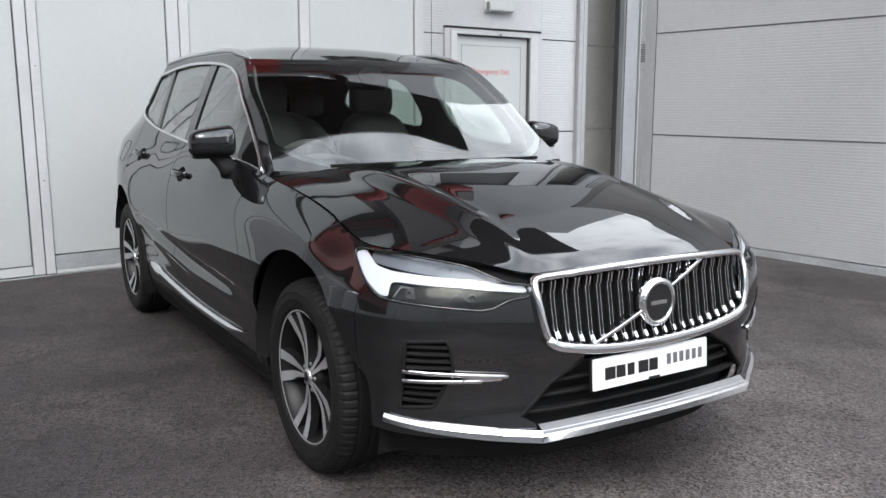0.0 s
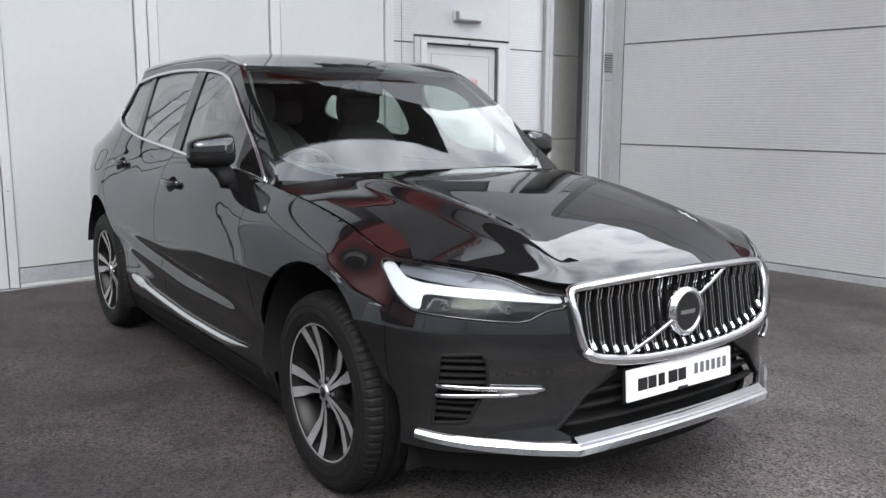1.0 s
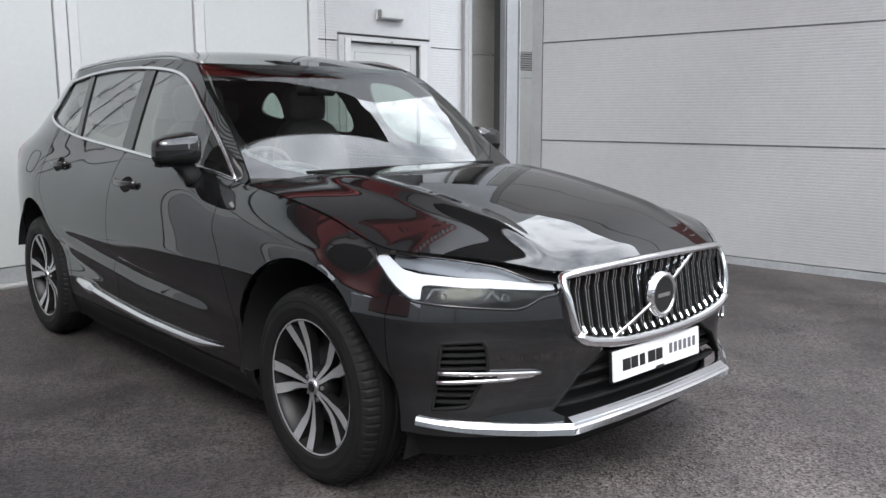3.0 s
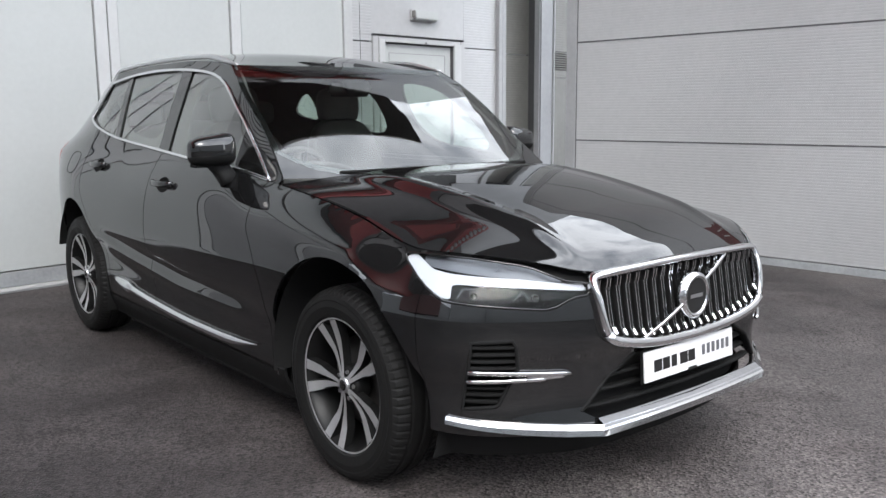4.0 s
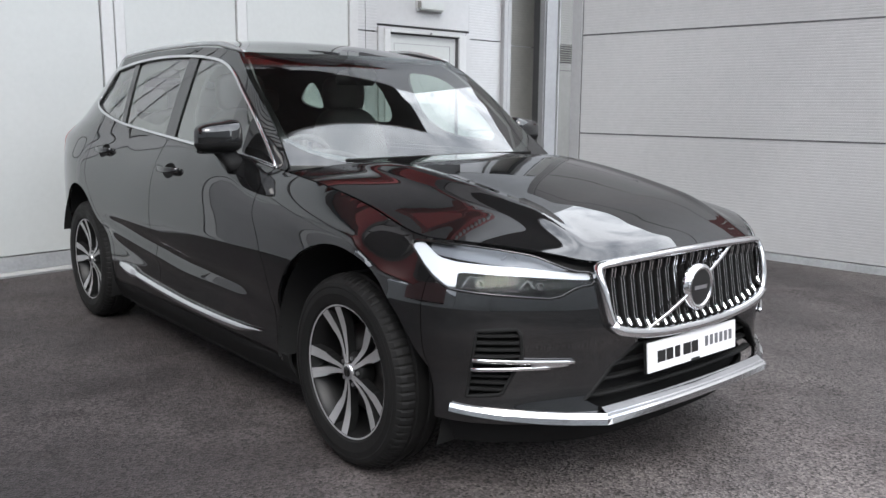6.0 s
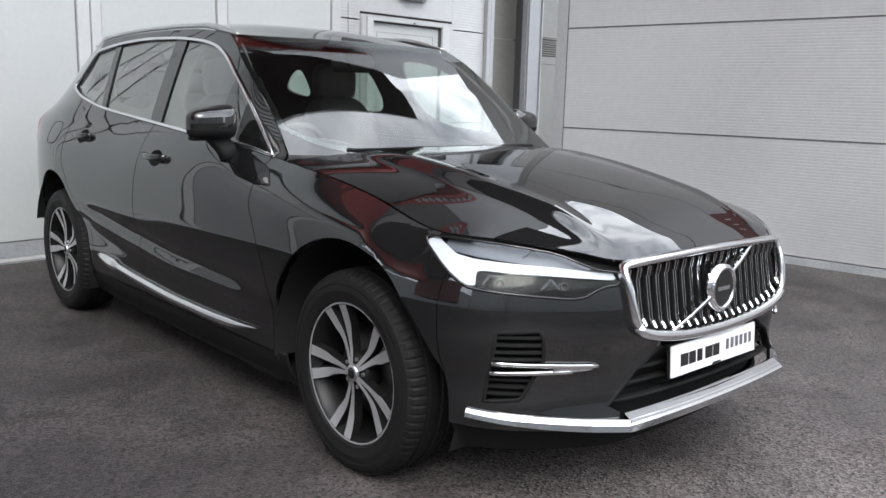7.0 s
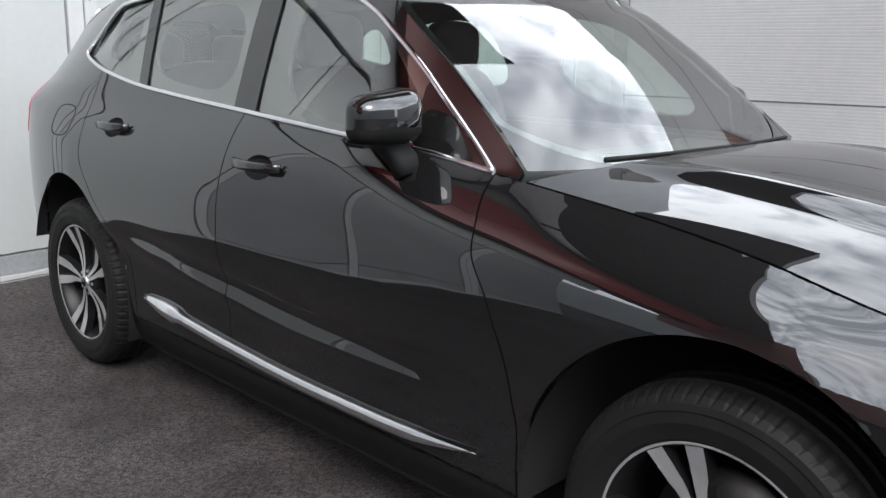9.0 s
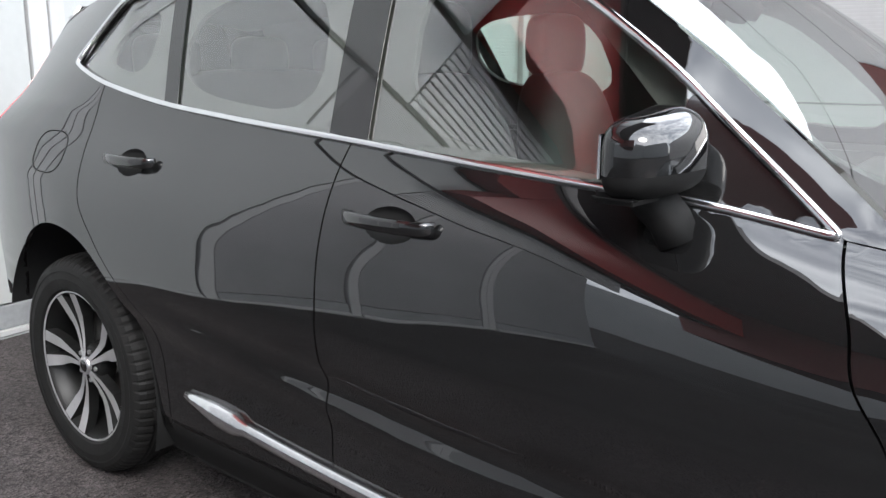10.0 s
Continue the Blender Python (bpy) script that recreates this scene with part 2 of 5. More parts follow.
    by_place.color_ramp.elements[0].color, by_place.color_ramp.elements[1].color = (1, 1, 1, 1), (0.28, 0.28, 0.29, 1)
    bx, by, both, worn = (n.new("ShaderNodeMath") for _ in range(4))        # and darkened past the doors, for the same dim reflection
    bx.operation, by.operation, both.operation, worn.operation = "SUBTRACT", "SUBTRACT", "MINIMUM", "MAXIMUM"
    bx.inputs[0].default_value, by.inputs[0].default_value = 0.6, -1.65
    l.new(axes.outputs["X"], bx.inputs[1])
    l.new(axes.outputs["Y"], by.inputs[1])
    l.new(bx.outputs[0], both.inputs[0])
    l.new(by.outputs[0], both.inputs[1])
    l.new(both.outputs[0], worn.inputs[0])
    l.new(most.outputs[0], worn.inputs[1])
    l.new(worn.outputs[0], by_place.inputs["Fac"])
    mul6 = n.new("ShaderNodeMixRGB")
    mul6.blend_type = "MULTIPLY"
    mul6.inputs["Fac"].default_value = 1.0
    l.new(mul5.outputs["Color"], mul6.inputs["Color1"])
    l.new(by_place.outputs["Color"], mul6.inputs["Color2"])
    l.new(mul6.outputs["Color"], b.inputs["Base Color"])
    rr = n.new("ShaderNodeMapRange")
    rr.inputs["From Min"].default_value, rr.inputs["From Max"].default_value = 0.35, 0.65
    rr.inputs["To Min"].default_value, rr.inputs["To Max"].default_value = 0.55, 0.9
    l.new(damp.outputs["Fac"], rr.inputs["Value"])
    l.new(rr.outputs["Result"], b.inputs["Roughness"])
    bp = n.new("ShaderNodeBump")
    bp.inputs["Strength"].default_value, bp.inputs["Distance"].default_value = 1.0, 0.006
    l.new(stone.outputs["Distance"], bp.inputs["Height"])
    l.new(bp.outputs["Normal"], b.inputs["Normal"])
    return m


ASPHALT = asphalt()


# ---- mesh helpers ----
def part(name, bm, mat, parent=None, label="", smooth=False):
    me = bpy.data.meshes.new(name)
    bm.to_mesh(me)
    bm.free()
    me.materials.append(mat)
    if smooth:
        me.polygons.foreach_set("use_smooth", [True] * len(me.polygons))
    ob = new(name, me)
    if parent:
        ob.parent = parent
    if label:
        ob["label"] = label
    return ob


def thing(name, label, category, group="", kind=""):
    return tagged(new(name), label, category, group, kind)


def box(x0, x1, y0, y1, z0, z1, bevel=0.0, bm=None):
    bm = bm or bmesh.new()
    c = bmesh.ops.create_cube(bm, size=1)["verts"]
    bmesh.ops.scale(bm, vec=(x1 - x0, y1 - y0, z1 - z0), verts=c)
    bmesh.ops.translate(bm, vec=((x0 + x1) / 2, (y0 + y1) / 2, (z0 + z1) / 2), verts=c)
    if bevel:
        es = list({e for v in c for e in v.link_edges})
        bmesh.ops.bevel(bm, geom=es, offset=bevel, segments=2, affect="EDGES")
    return bm


def lathe(profile, steps, wave=None):
    """Turn (radius, y) points about the y axis."""
    bm = bmesh.new()
    rings = []
    for k in range(steps):
        a = 2 * math.pi * k / steps
        ring = []
        for i, (r, y) in enumerate(profile):
            rr = r + (wave(i, k) if wave else 0)
            ring.append(bm.verts.new((rr * math.cos(a), y, rr * math.sin(a))))
        rings.append(ring)
    for k in range(steps):
        a, b = rings[k], rings[(k + 1) % steps]
        for i in range(len(profile) - 1):
            bm.faces.new((a[i], b[i], b[i + 1], a[i + 1]))
    bmesh.ops.recalc_face_normals(bm, faces=bm.faces)
    return bm


def sweep(points, ups, width, height, closed=False, sides=8, taper=None):
    """A rounded bar along points; ups are the outward directions."""
    bm = bmesh.new()
    pts = [Vector(p) for p in points]
    rings, n = [], len(pts)
    for i, p in enumerate(pts):
        a = pts[(i - 1) % n] if closed or i > 0 else p
        b = pts[(i + 1) % n] if closed or i < n - 1 else p
        t = (b - a).normalized()
        up = Vector(ups[i] if isinstance(ups, list) else ups)
        side_dir = t.cross(up).normalized()
        up = side_dir.cross(t).normalized()
        k = taper(i / max(1, n - 1)) if taper else 1.0
        ring = []
        for j in range(sides):
            a2 = 2 * math.pi * (j + 0.5) / sides
            cx, cy = math.cos(a2), math.sin(a2)
            cx, cy = math.copysign(abs(cx) ** 0.6, cx), math.copysign(abs(cy) ** 0.6, cy)
            ring.append(bm.verts.new(p + side_dir * (cx * width / 2 * k) + up * (cy * height / 2 * k)))
        rings.append(ring)
    for i in range(n if closed else n - 1):
        a, b = rings[i], rings[(i + 1) % n]
        for j in range(sides):
            bm.faces.new((a[j], a[(j + 1) % sides], b[(j + 1) % sides], b[j]))
    if not closed:
        bm.faces.new(rings[0])
        bm.faces.new(list(reversed(rings[-1])))
    bmesh.ops.recalc_face_normals(bm, faces=bm.faces)
    return bm


def sheet(px, py, pz, clips=(), flip=False):
    """A surface through a grid of places, trimmed to where every clip field is above zero."""
    nu, nv = px.shape
    fields = [np.asarray(c) for c in clips]
    keep = np.ones((nu - 1, nv - 1), bool)
    for f in fields:
        keep &= (np.maximum(np.maximum(f[:-1, :-1], f[1:, :-1]), np.maximum(f[:-1, 1:], f[1:, 1:])) > 0)
    bm = bmesh.new()
    known = {}

    def vert(p):
        key = (round(p[0], 5), round(p[1], 5), round(p[2], 5))
        if key not in known:
            known[key] = bm.verts.new(p[:3])
        return known[key]

    stack = np.stack([px, py, pz, *fields], axis=-1)
    for i, j in zip(*np.nonzero(keep)):
        poly = [stack[i, j], stack[i, j + 1], stack[i + 1, j + 1], stack[i + 1, j]]
        for c in range(len(fields)):
            out = []
            for a, b in zip(poly, poly[1:] + poly[:1]):
                fa, fb = a[3 + c], b[3 + c]
                if fa > 0:
                    out.append(a)
                if (fa > 0) != (fb > 0):
                    out.append(a + (b - a) * (fa / (fa - fb)))
            poly = out
            if len(poly) < 3:
                break
        if len(poly) < 3:
            continue
        vs = []
        for p in poly:
            v = vert(p)
            if v not in vs:
                vs.append(v)
        if len(vs) > 2:
            try:
                bm.faces.new(vs[::-1] if flip else vs)
            except ValueError:
                pass
    return bm


def mirrored(bm):
    out = bm.copy()
    for v in out.verts:
        v.co.y = -v.co.y
    bmesh.ops.reverse_faces(out, faces=out.faces)
    return out


def spline(*points):
    """A smooth curve through (x, y) points, as a function of arrays."""
    xs, ys = np.array([p[0] for p in points], float), np.array([p[1] for p in points], float)
    d = np.diff(ys) / np.diff(xs)
    m = np.concatenate([[d[0]], (d[1:] + d[:-1]) / 2, [d[-1]]])
    for i, s in enumerate(d):
        if s * m[i] <= 0:
            m[i] = 0
        if s * m[i + 1] <= 0:
            m[i + 1] = 0

    def f(x):
        x = np.clip(np.asarray(x, float), xs[0], xs[-1])
        i = np.clip(np.searchsorted(xs, x) - 1, 0, len(d) - 1)
        h = xs[i + 1] - xs[i]
        t = (x - xs[i]) / h
        return (2 * t**3 - 3 * t**2 + 1) * ys[i] + (t**3 - 2 * t**2 + t) * h * m[i] + (3 * t**2 - 2 * t**3) * ys[i + 1] + (t**3 - t**2) * h * m[i + 1]

    return f


def smooth(a, b, x):
    t = np.clip((np.asarray(x, float) - a) / (b - a), 0, 1)
    return t * t * (3 - 2 * t)


def within(poly, a, b):
    """Signed distance of places (a, b) to a closed outline, above zero inside."""
    a, b = np.asarray(a, float), np.asarray(b, float)
    best, odd = np.full(a.shape, 9.0), np.zeros(a.shape, bool)
    for (x0, y0), (x1, y1) in zip(poly, poly[1:] + poly[:1]):
        dx, dy = x1 - x0, y1 - y0
        t = np.clip(((a - x0) * dx + (b - y0) * dy) / (dx * dx + dy * dy + 1e-12), 0, 1)
        best = np.minimum(best, np.hypot(a - x0 - t * dx, b - y0 - t * dy))
        if y0 != y1:
            odd ^= ((y0 > b) != (y1 > b)) & (a < x0 + (b - y0) / (y1 - y0) * dx)
    return np.where(odd, best, -best)


def rounded(poly, times=2):
    """Corner-cutting: a softened closed outline."""
    for _ in range(times):
        out = []
        for (x0, y0), (x1, y1) in zip(poly, poly[1:] + poly[:1]):
            out += [(x0 * 0.78 + x1 * 0.22, y0 * 0.78 + y1 * 0.22), (x0 * 0.22 + x1 * 0.78, y0 * 0.22 + y1 * 0.78)]
        poly = out
    return poly


# ---- setting ----
def setting(name, bm, mat, label, category, parent=None):
    return tagged(part(name, bm, mat, parent), label, category, kind="structure")


gb = bmesh.new()
# one sheet, level under the car and falling to a shallow gully along the ribbed wall
gx, gy = (-150, -60, -20, -8, 0, 8, 20, 60, 150), (-150, -60, -20, -5, 0.95, 2.2, 3.5, 4.9, 9, 20, 150)
grid_v = [[gb.verts.new((x, y, 0.010 - 0.11 * min(1.0, max(0.0, (y - 0.95) / 3.95)))) for y in gy] for x in gx]
for va, vb in zip(grid_v[:-1], grid_v[1:]):
    for j in range(len(gy) - 1):
        gb.faces.new((va[j], vb[j], vb[j + 1], va[j + 1]))
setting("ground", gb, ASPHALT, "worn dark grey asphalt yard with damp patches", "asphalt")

BACK = Matrix.Translation((-4.55, 0, 0)) @ Matrix.Rotation(radians(6.05), 4, "Z")   # x away from the wall, y along it
SIDE = Matrix.Translation((-3.757, 4.59, 0)) @ Matrix.Rotation(radians(6.05), 4, "Z")   # x along the wall, y behind it


def placed(ob, m):
    ob.matrix_world = m
    return ob


def ribbed(length, z0, z1, pitch, depth):
    """Micro-ribbed sheet in the x-z plane, facing -y."""
    bm = bmesh.new()
    n = max(1, round((z1 - z0) / pitch))
    rows = []
    for k in range(n):
        z = z0 + (z1 - z0) * k / n
        h = (z1 - z0) / n
        rows += [(z, 0.0), (z + h * 0.55, 0.0), (z + h * 0.68, depth), (z + h * 0.9, depth)]
    rows.append((z1, 0.0))
    va = [bm.verts.new((0, y, z)) for z, y in rows]
    vb = [bm.verts.new((length, y, z)) for z, y in rows]
    for i in range(len(rows) - 1):
        bm.faces.new((va[i], vb[i], vb[i + 1], va[i + 1]))
    return bm


# the white-panelled wall behind the car
wall_back = placed(setting("wall_back", box(-0.40, -0.06, -6.5, 4.8, -0.12, 4.0), GAP, "light wall of framed white panels beside a fire exit", "wall"), BACK)
POSTS = [(-5.05, -4.90), (-3.75, -3.65), (-2.55, -2.45), (-1.335, -1.18), (-0.182, 0.003), (1.048, 1.152), (2.335, 2.45)]
for k, ((_, a1), (b0, _)) in enumerate(zip(POSTS[:-1], POSTS[1:])):
    foot = 0.10 if k == 2 else 0.168
    part("panel", box(-0.06, -0.012, a1 + 0.004, b0 - 0.011, foot, 3.15, 0.004), WHITEWALL if k > 1 else CLADTRIM, wall_back)
part("panel", box(-0.06, -0.012, -6.5, -5.06, 0.168, 3.15, 0.004), CLADTRIM, wall_back)
for a0, a1 in POSTS:
    if a1 - a0 > 0.12:
        mid = a0 + 0.55 * (a1 - a0)
        part("post", box(-0.06, 0.0, a0, mid - 0.004, 0.02, 3.15, 0.003), WHITEFRAME, wall_back)
        part("post", box(-0.06, 0.006, mid + 0.004, a1, 0.02, 3.15, 0.003), WHITEFRAME, wall_back)
        for z in (1.62, 0.75):
            part("screw", box(0.006, 0.009, mid + 0.030, mid + 0.042, z, z + 0.012, 0.002), CLADDARK, wall_back)
    else:
        part("post", box(-0.06, 0.004, a0, a1 - 0.008, 0.02, 3.15, 0.003), WHITEFRAME, wall_back)
for y0, y1 in ((-6.5, -5.055), (-4.895, -3.755), (-3.645, -2.555), (-1.175, -0.187), (0.008, 1.043), (1.157, 2.33)):
    part("sill", box(-0.06, 0.0, y0, y1, 0.047, 0.160, 0.004), SILLGREY, wall_back, "grey threshold rail")
    part("skirting", box(-0.06, 0.022, y0, y1, 0.018, 0.045, 0.003), WHITEFRAME, wall_back, "white strip along the ground")
part("sill", box(-0.06, 0.0, -2.445, -1.34, 0.022, 0.092, 0.004), WHITEFRAME, wall_back, "white door rail")
part("footing", box(-0.06, 0.035, -6.5, 2.45, -0.12, 0.014, 0.004), SILLGREY, wall_back, "worn concrete edge")
for k in range(11):
    part("slat", box(-0.05, 0.022, -7.2, -2.95, 3.19 + k * 0.075, 3.248 + k * 0.075, 0.004), WHITEFRAME, wall_back)
part("panel", box(-0.05, 0.012, -2.93, 2.45, 3.19, 4.0, 0.004), WHITEWALL, wall_back)


def clad(y0, y1, z0, z1, x, mat, parent, pitch=0.030, depth=0.0010):
    """A micro-ribbed panel facing away from the wall."""
    rb = ribbed(y1 - y0, z0, z1, pitch, depth)
    bmesh.ops.rotate(rb, cent=(0, 0, 0), matrix=Matrix.Rotation(radians(90), 3, "Z"), verts=rb.verts)
    bmesh.ops.translate(rb, vec=(x, y0, 0), verts=rb.verts)
    return part("cladding_panel", rb, mat, parent)


# ribbed section with the fire exit
LEVELS = ((-0.08, 1.012), (1.024, 2.048), (2.060, 3.094), (3.106, 4.0))
for z0, z1 in LEVELS:
    for y0, y1 in ((2.454, 2.553), (2.561, 2.71), (4.105, 4.668)):
        clad(y0, y1, z0, z1, -0.02, CLAD, wall_back)
part("cladding_panel", box(-0.06, -0.022, 2.561, 4.105, 2.14, 3.094), CLAD, wall_back)
door = placed(setting("door_1", box(-0.05, -0.030, 2.885, 3.895, -0.03, 2.045, 0.003), WHITEWALL, "white fire exit door with red lettering", "door"), BACK)
for y0, y1, z0, z1 in ((2.713, 2.785, -0.06, 2.112), (4.03, 4.102, -0.06, 2.112), (2.785, 4.03, 2.086, 2.112)):
    part("frame", box(-0.06, 0.004, y0, y1, z0, z1, 0.004), CLAD, door, "flat grey flashing round the door")
for y0, y1, z0, z1 in ((2.787, 2.868, -0.06, 2.084), (3.912, 4.028, -0.06, 2.084), (2.868, 3.912, 2.058, 2.084)):
    part("frame", box(-0.06, 0.020, y0, y1, z0, z1, 0.004), WHITEFRAME, door)
for y0, y1, z0, z1 in ((2.869, 2.878, -0.04, 2.057), (3.902, 3.911, -0.04, 2.057), (2.878, 3.902, 2.049, 2.057)):
    part("seal", box(-0.06, 0.002, y0, y1, z0, z1), GAP, door, "dark door seal")
for y0, y1, z0, z1 in ((2.955, 2.963, 0.1, 1.955), (3.798, 3.806, 0.1, 1.955), (2.963, 3.798, 1.947, 1.955)):
    part("bead", box(-0.032, -0.027, y0, y1, z0, z1), CLADTRIM, door)
part("door_closer", box(0.021, 0.030, 3.44, 3.47, 2.062, 2.078, 0.003), GAP, door)


def lettering(name, text, size, mat, parent, m, label=""):
    cu = bpy.data.curves.new(name, "FONT")
    cu.body, cu.size, cu.extrude, cu.align_x = text, size, 0.0008, "CENTER"
    ob = new(name, cu)
    me = bpy.data.meshes.new_from_object(ob)
    bpy.data.objects.remove(ob)
    me.materials.clear()
    me.materials.append(mat)
    ob = new(name, me)
    ob.parent = parent
    ob.matrix_basis = m
    if label:
        ob["label"] = label
    return ob


lettering("lettering", "Emergency Exit", 0.084, REDINK, door, pose(-0.0285, 3.372, 1.655, 90, 0, 90), "red words on the door")
part("text_bar", box(-0.031, -0.0285, 3.50, 3.56, 1.40, 1.45), GREYINK, door)
lamp = placed(thing("bulkhead_light", "white bulkhead light above the fire exit", "wall light"), BACK)
part("base", box(-0.02, 0.012, 3.255, 3.64, 2.300, 2.415, 0.006), WHITEFRAME, lamp)
part("diffuser", box(0.012, 0.060, 3.265, 3.63, 2.308, 2.407, 0.014), WHITEWALL, lamp)
part("end_cap", box(0.012, 0.062, 3.258, 3.272, 2.33, 2.40, 0.004), CLADDARK, lamp, "grey end cap")

# trims, shaded bay and louvre beside the corner
trim = placed(setting("trim", box(-0.06, 0.03, 4.672, 4.742, -0.12, 4.0, 0.005), CLADTRIM, "pale corner trim", "trim"), BACK)
placed(setting("trim", box(-0.42, 0.022, 4.746, 4.815, -0.12, 4.0, 0.005), CLADTRIM, "pale corner trim", "trim"), BACK)
placed(setting("trim", box(-0.08, 0.03, 5.47, 5.735, -0.12, 4.0, 0.02), CLADTRIM, "broad grey metal post", "trim"), BACK)
placed(setting("trim", box(0.0, 0.045, 5.737, 5.757, -0.12, 4.0, 0.004), WHITEFRAME, "thin white edge of the metal post", "trim"), BACK)
# set-back bay; CLADDARK deepens its shade by colour
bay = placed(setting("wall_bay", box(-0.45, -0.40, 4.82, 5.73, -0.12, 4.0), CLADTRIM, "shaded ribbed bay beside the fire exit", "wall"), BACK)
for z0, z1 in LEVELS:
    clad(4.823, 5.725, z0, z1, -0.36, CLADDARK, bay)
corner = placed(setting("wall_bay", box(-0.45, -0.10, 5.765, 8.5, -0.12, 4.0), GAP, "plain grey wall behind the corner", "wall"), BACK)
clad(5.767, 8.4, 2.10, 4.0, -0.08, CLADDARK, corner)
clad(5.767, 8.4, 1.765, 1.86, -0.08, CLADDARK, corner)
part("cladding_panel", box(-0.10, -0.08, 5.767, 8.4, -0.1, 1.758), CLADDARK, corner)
vent = placed(thing("louvre_vent", "grey metal louvre vent high on the wall", "vent"), BACK)
part("backing", box(-0.098, -0.094, 5.77, 6.5, 1.865, 2.095), GAP, vent)
for k in range(8):
    sl = box(-0.012, 0.012, 5.77, 6.5, -0.005, 0.005, 0.002)
    bmesh.ops.rotate(sl, cent=(0, 0, 0), matrix=Matrix.Rotation(radians(40), 3, "Y"), verts=sl.verts)
    bmesh.ops.translate(sl, vec=(-0.082, 0, 1.88 + k * 0.029), verts=sl.verts)
    part("slat", sl, CLADDARK, vent)

# the ribbed wall along the other side
wall_side = placed(setting("wall_side", box(-0.13, 16, 0.05, 0.35, -0.12, 4.5), CLADTRIM, "silver-grey ribbed metal cladding wall", "wall"), SIDE)
for k, (z0, z1) in enumerate(((-0.022, 1.014), (1.024, 2.053), (2.063, 3.092), (3.102, 4.131), (4.141, 4.5))):
    rb = ribbed(16.0, z0, z1, 0.028, 0.0007)
    bmesh.ops.translate(rb, vec=(0.004, 0.03, 0), verts=rb.verts)
    part("cladding_panel", rb, CLAD, wall_side)
for z in (1.019, 2.058, 3.097, 4.136):
    part("joint", box(0.004, 16, 0.027, 0.05, z - 0.007, z + 0.007), GAP, wall_side)
part("corner_trim", box(-0.132, -0.004, 0.012, 0.36, -0.12, 4.51, 0.006), CLADTRIM, wall_side)
part("joint", box(-0.004, 0.004, 0.026, 0.05, -0.12, 4.5), GAP, wall_side)
part("base_rail", box(0.0, 16, 0.012, 0.05, -0.12, -0.034, 0.004), SILLGREY, wall_side, "grey base flashing")

# upper storey over the white wall: tall red sign wall under a dark canopy
placed(setting("wall_upper", box(-0.4, 0.0, -14, 3.15, 4.01, 9.5), SOFFIT, "plain dark upper wall", "wall"), BACK)
# added out of view: a grey surface for the bonnet to mirror, instead of sky
placed(setting("wall_upper", box(-0.4, 0.0, 3.16, 9, 4.01, 11.0), CLADTRIM, "grey upper wall added out of view", "wall"), BACK)
# out of view: reaches forward to shade the white wall; beams added to carry it
canopy = setting("canopy", box(-3.9, -1.42, -14, 3.8, 7.62, 8.0), SOFFIT, "dark canopy high above the white wall", "canopy")
for y in (-12.0, -7.0, -2.0, 2.4):
    part("beam", box(-4.9, -3.9, y, y + 0.25, 7.66, 7.96), SOFFIT, canopy, "dark beam between wall and canopy")
part("canopy_end", box(-3.9, -1.42, 3.8, 5.15, 7.62, 8.0), SOFFIT, canopy)
fascia = placed(setting("fascia", box(0.004, 0.05, -14, 3.15, 7.4, 7.6), SOFFIT, "dark band above a tall red sign wall", "fascia"), BACK)
part("sign_wall", box(0.01, 0.28, 0.9, 3.13, 4.10, 4.22, 0.01), RED, fascia, "red sign wall")
part("sign_wall", box(0.01, 0.40, -9.4, -2.92, 4.15, 6.4, 0.01), RED, fascia, "red sign wall")
part("sign_wall", box(0.01, 0.40, -2.9, 1.1, 5.15, 6.4, 0.01), RED, fascia, "red sign wall")
part("sign_wall", box(0.01, 0.40, 1.6, 4.4, 6.0, 6.38, 0.01), RED, fascia, "red sign wall")
part("parapet", box(0.01, 0.06, -2.9, 0.88, 4.05, 5.0, 0.01), WHITEWALL, fascia, "white panel below the red sign wall")
part("recess", box(0.0, 0.3, 1.12, 3.13, 4.26, 5.98), SOFFIT, fascia, "dark recess between the red bands")
for k in range(18, 23):
    y = -5.6 + k * 0.38
    for dy in (0.0, 0.19):
        part("sign_mark", box(0.405, 0.42, y + 0.9 + dy, y + 1.02 + dy, 6.10, 6.26, 0.03), WHITEWALL, fascia, "white sign mark")
soffit = placed(setting("soffit", box(0.004, 0.28, 0.9, 3.13, 4.02, 4.045), SOFFITRED, "red underside of the red sign wall", "soffit"), BACK)
placed(setting("wall_passage", box(-0.4, 5.0, -16, -9.5, 2.7, 8.5), BROWN, "dark red building over an open passage", "wall"), BACK)
side_sign = placed(thing("wall_sign", "red sign with white marks high on the ribbed wall", "sign"), SIDE)
part("board", box(2.95, 4.05, -0.03, 0.03, 2.52, 3.08, 0.01), BROWN, side_sign, "red board")
for k in range(3):
    part("sign_mark", box(3.16 + k * 0.25, 3.20 + k * 0.25, -0.034, -0.03, 2.70, 2.86), WHITEWALL, side_sign)
# plain buildings that close the yard behind the camera
setting("wall_far", box(-20, 30, -22.4, -22, 0, 8.0), FARWALL, "plain grey building across the yard", "wall")
setting("wall_far", box(7, 30, -21.9, -21.5, 0, 11.0), FARWALL, "tall grey building across the yard", "wall")
setting("wall_end", box(26, 26.4, -22, 12, 0, 11.0), FARWALL, "plain grey building at the end of the yard", "wall")


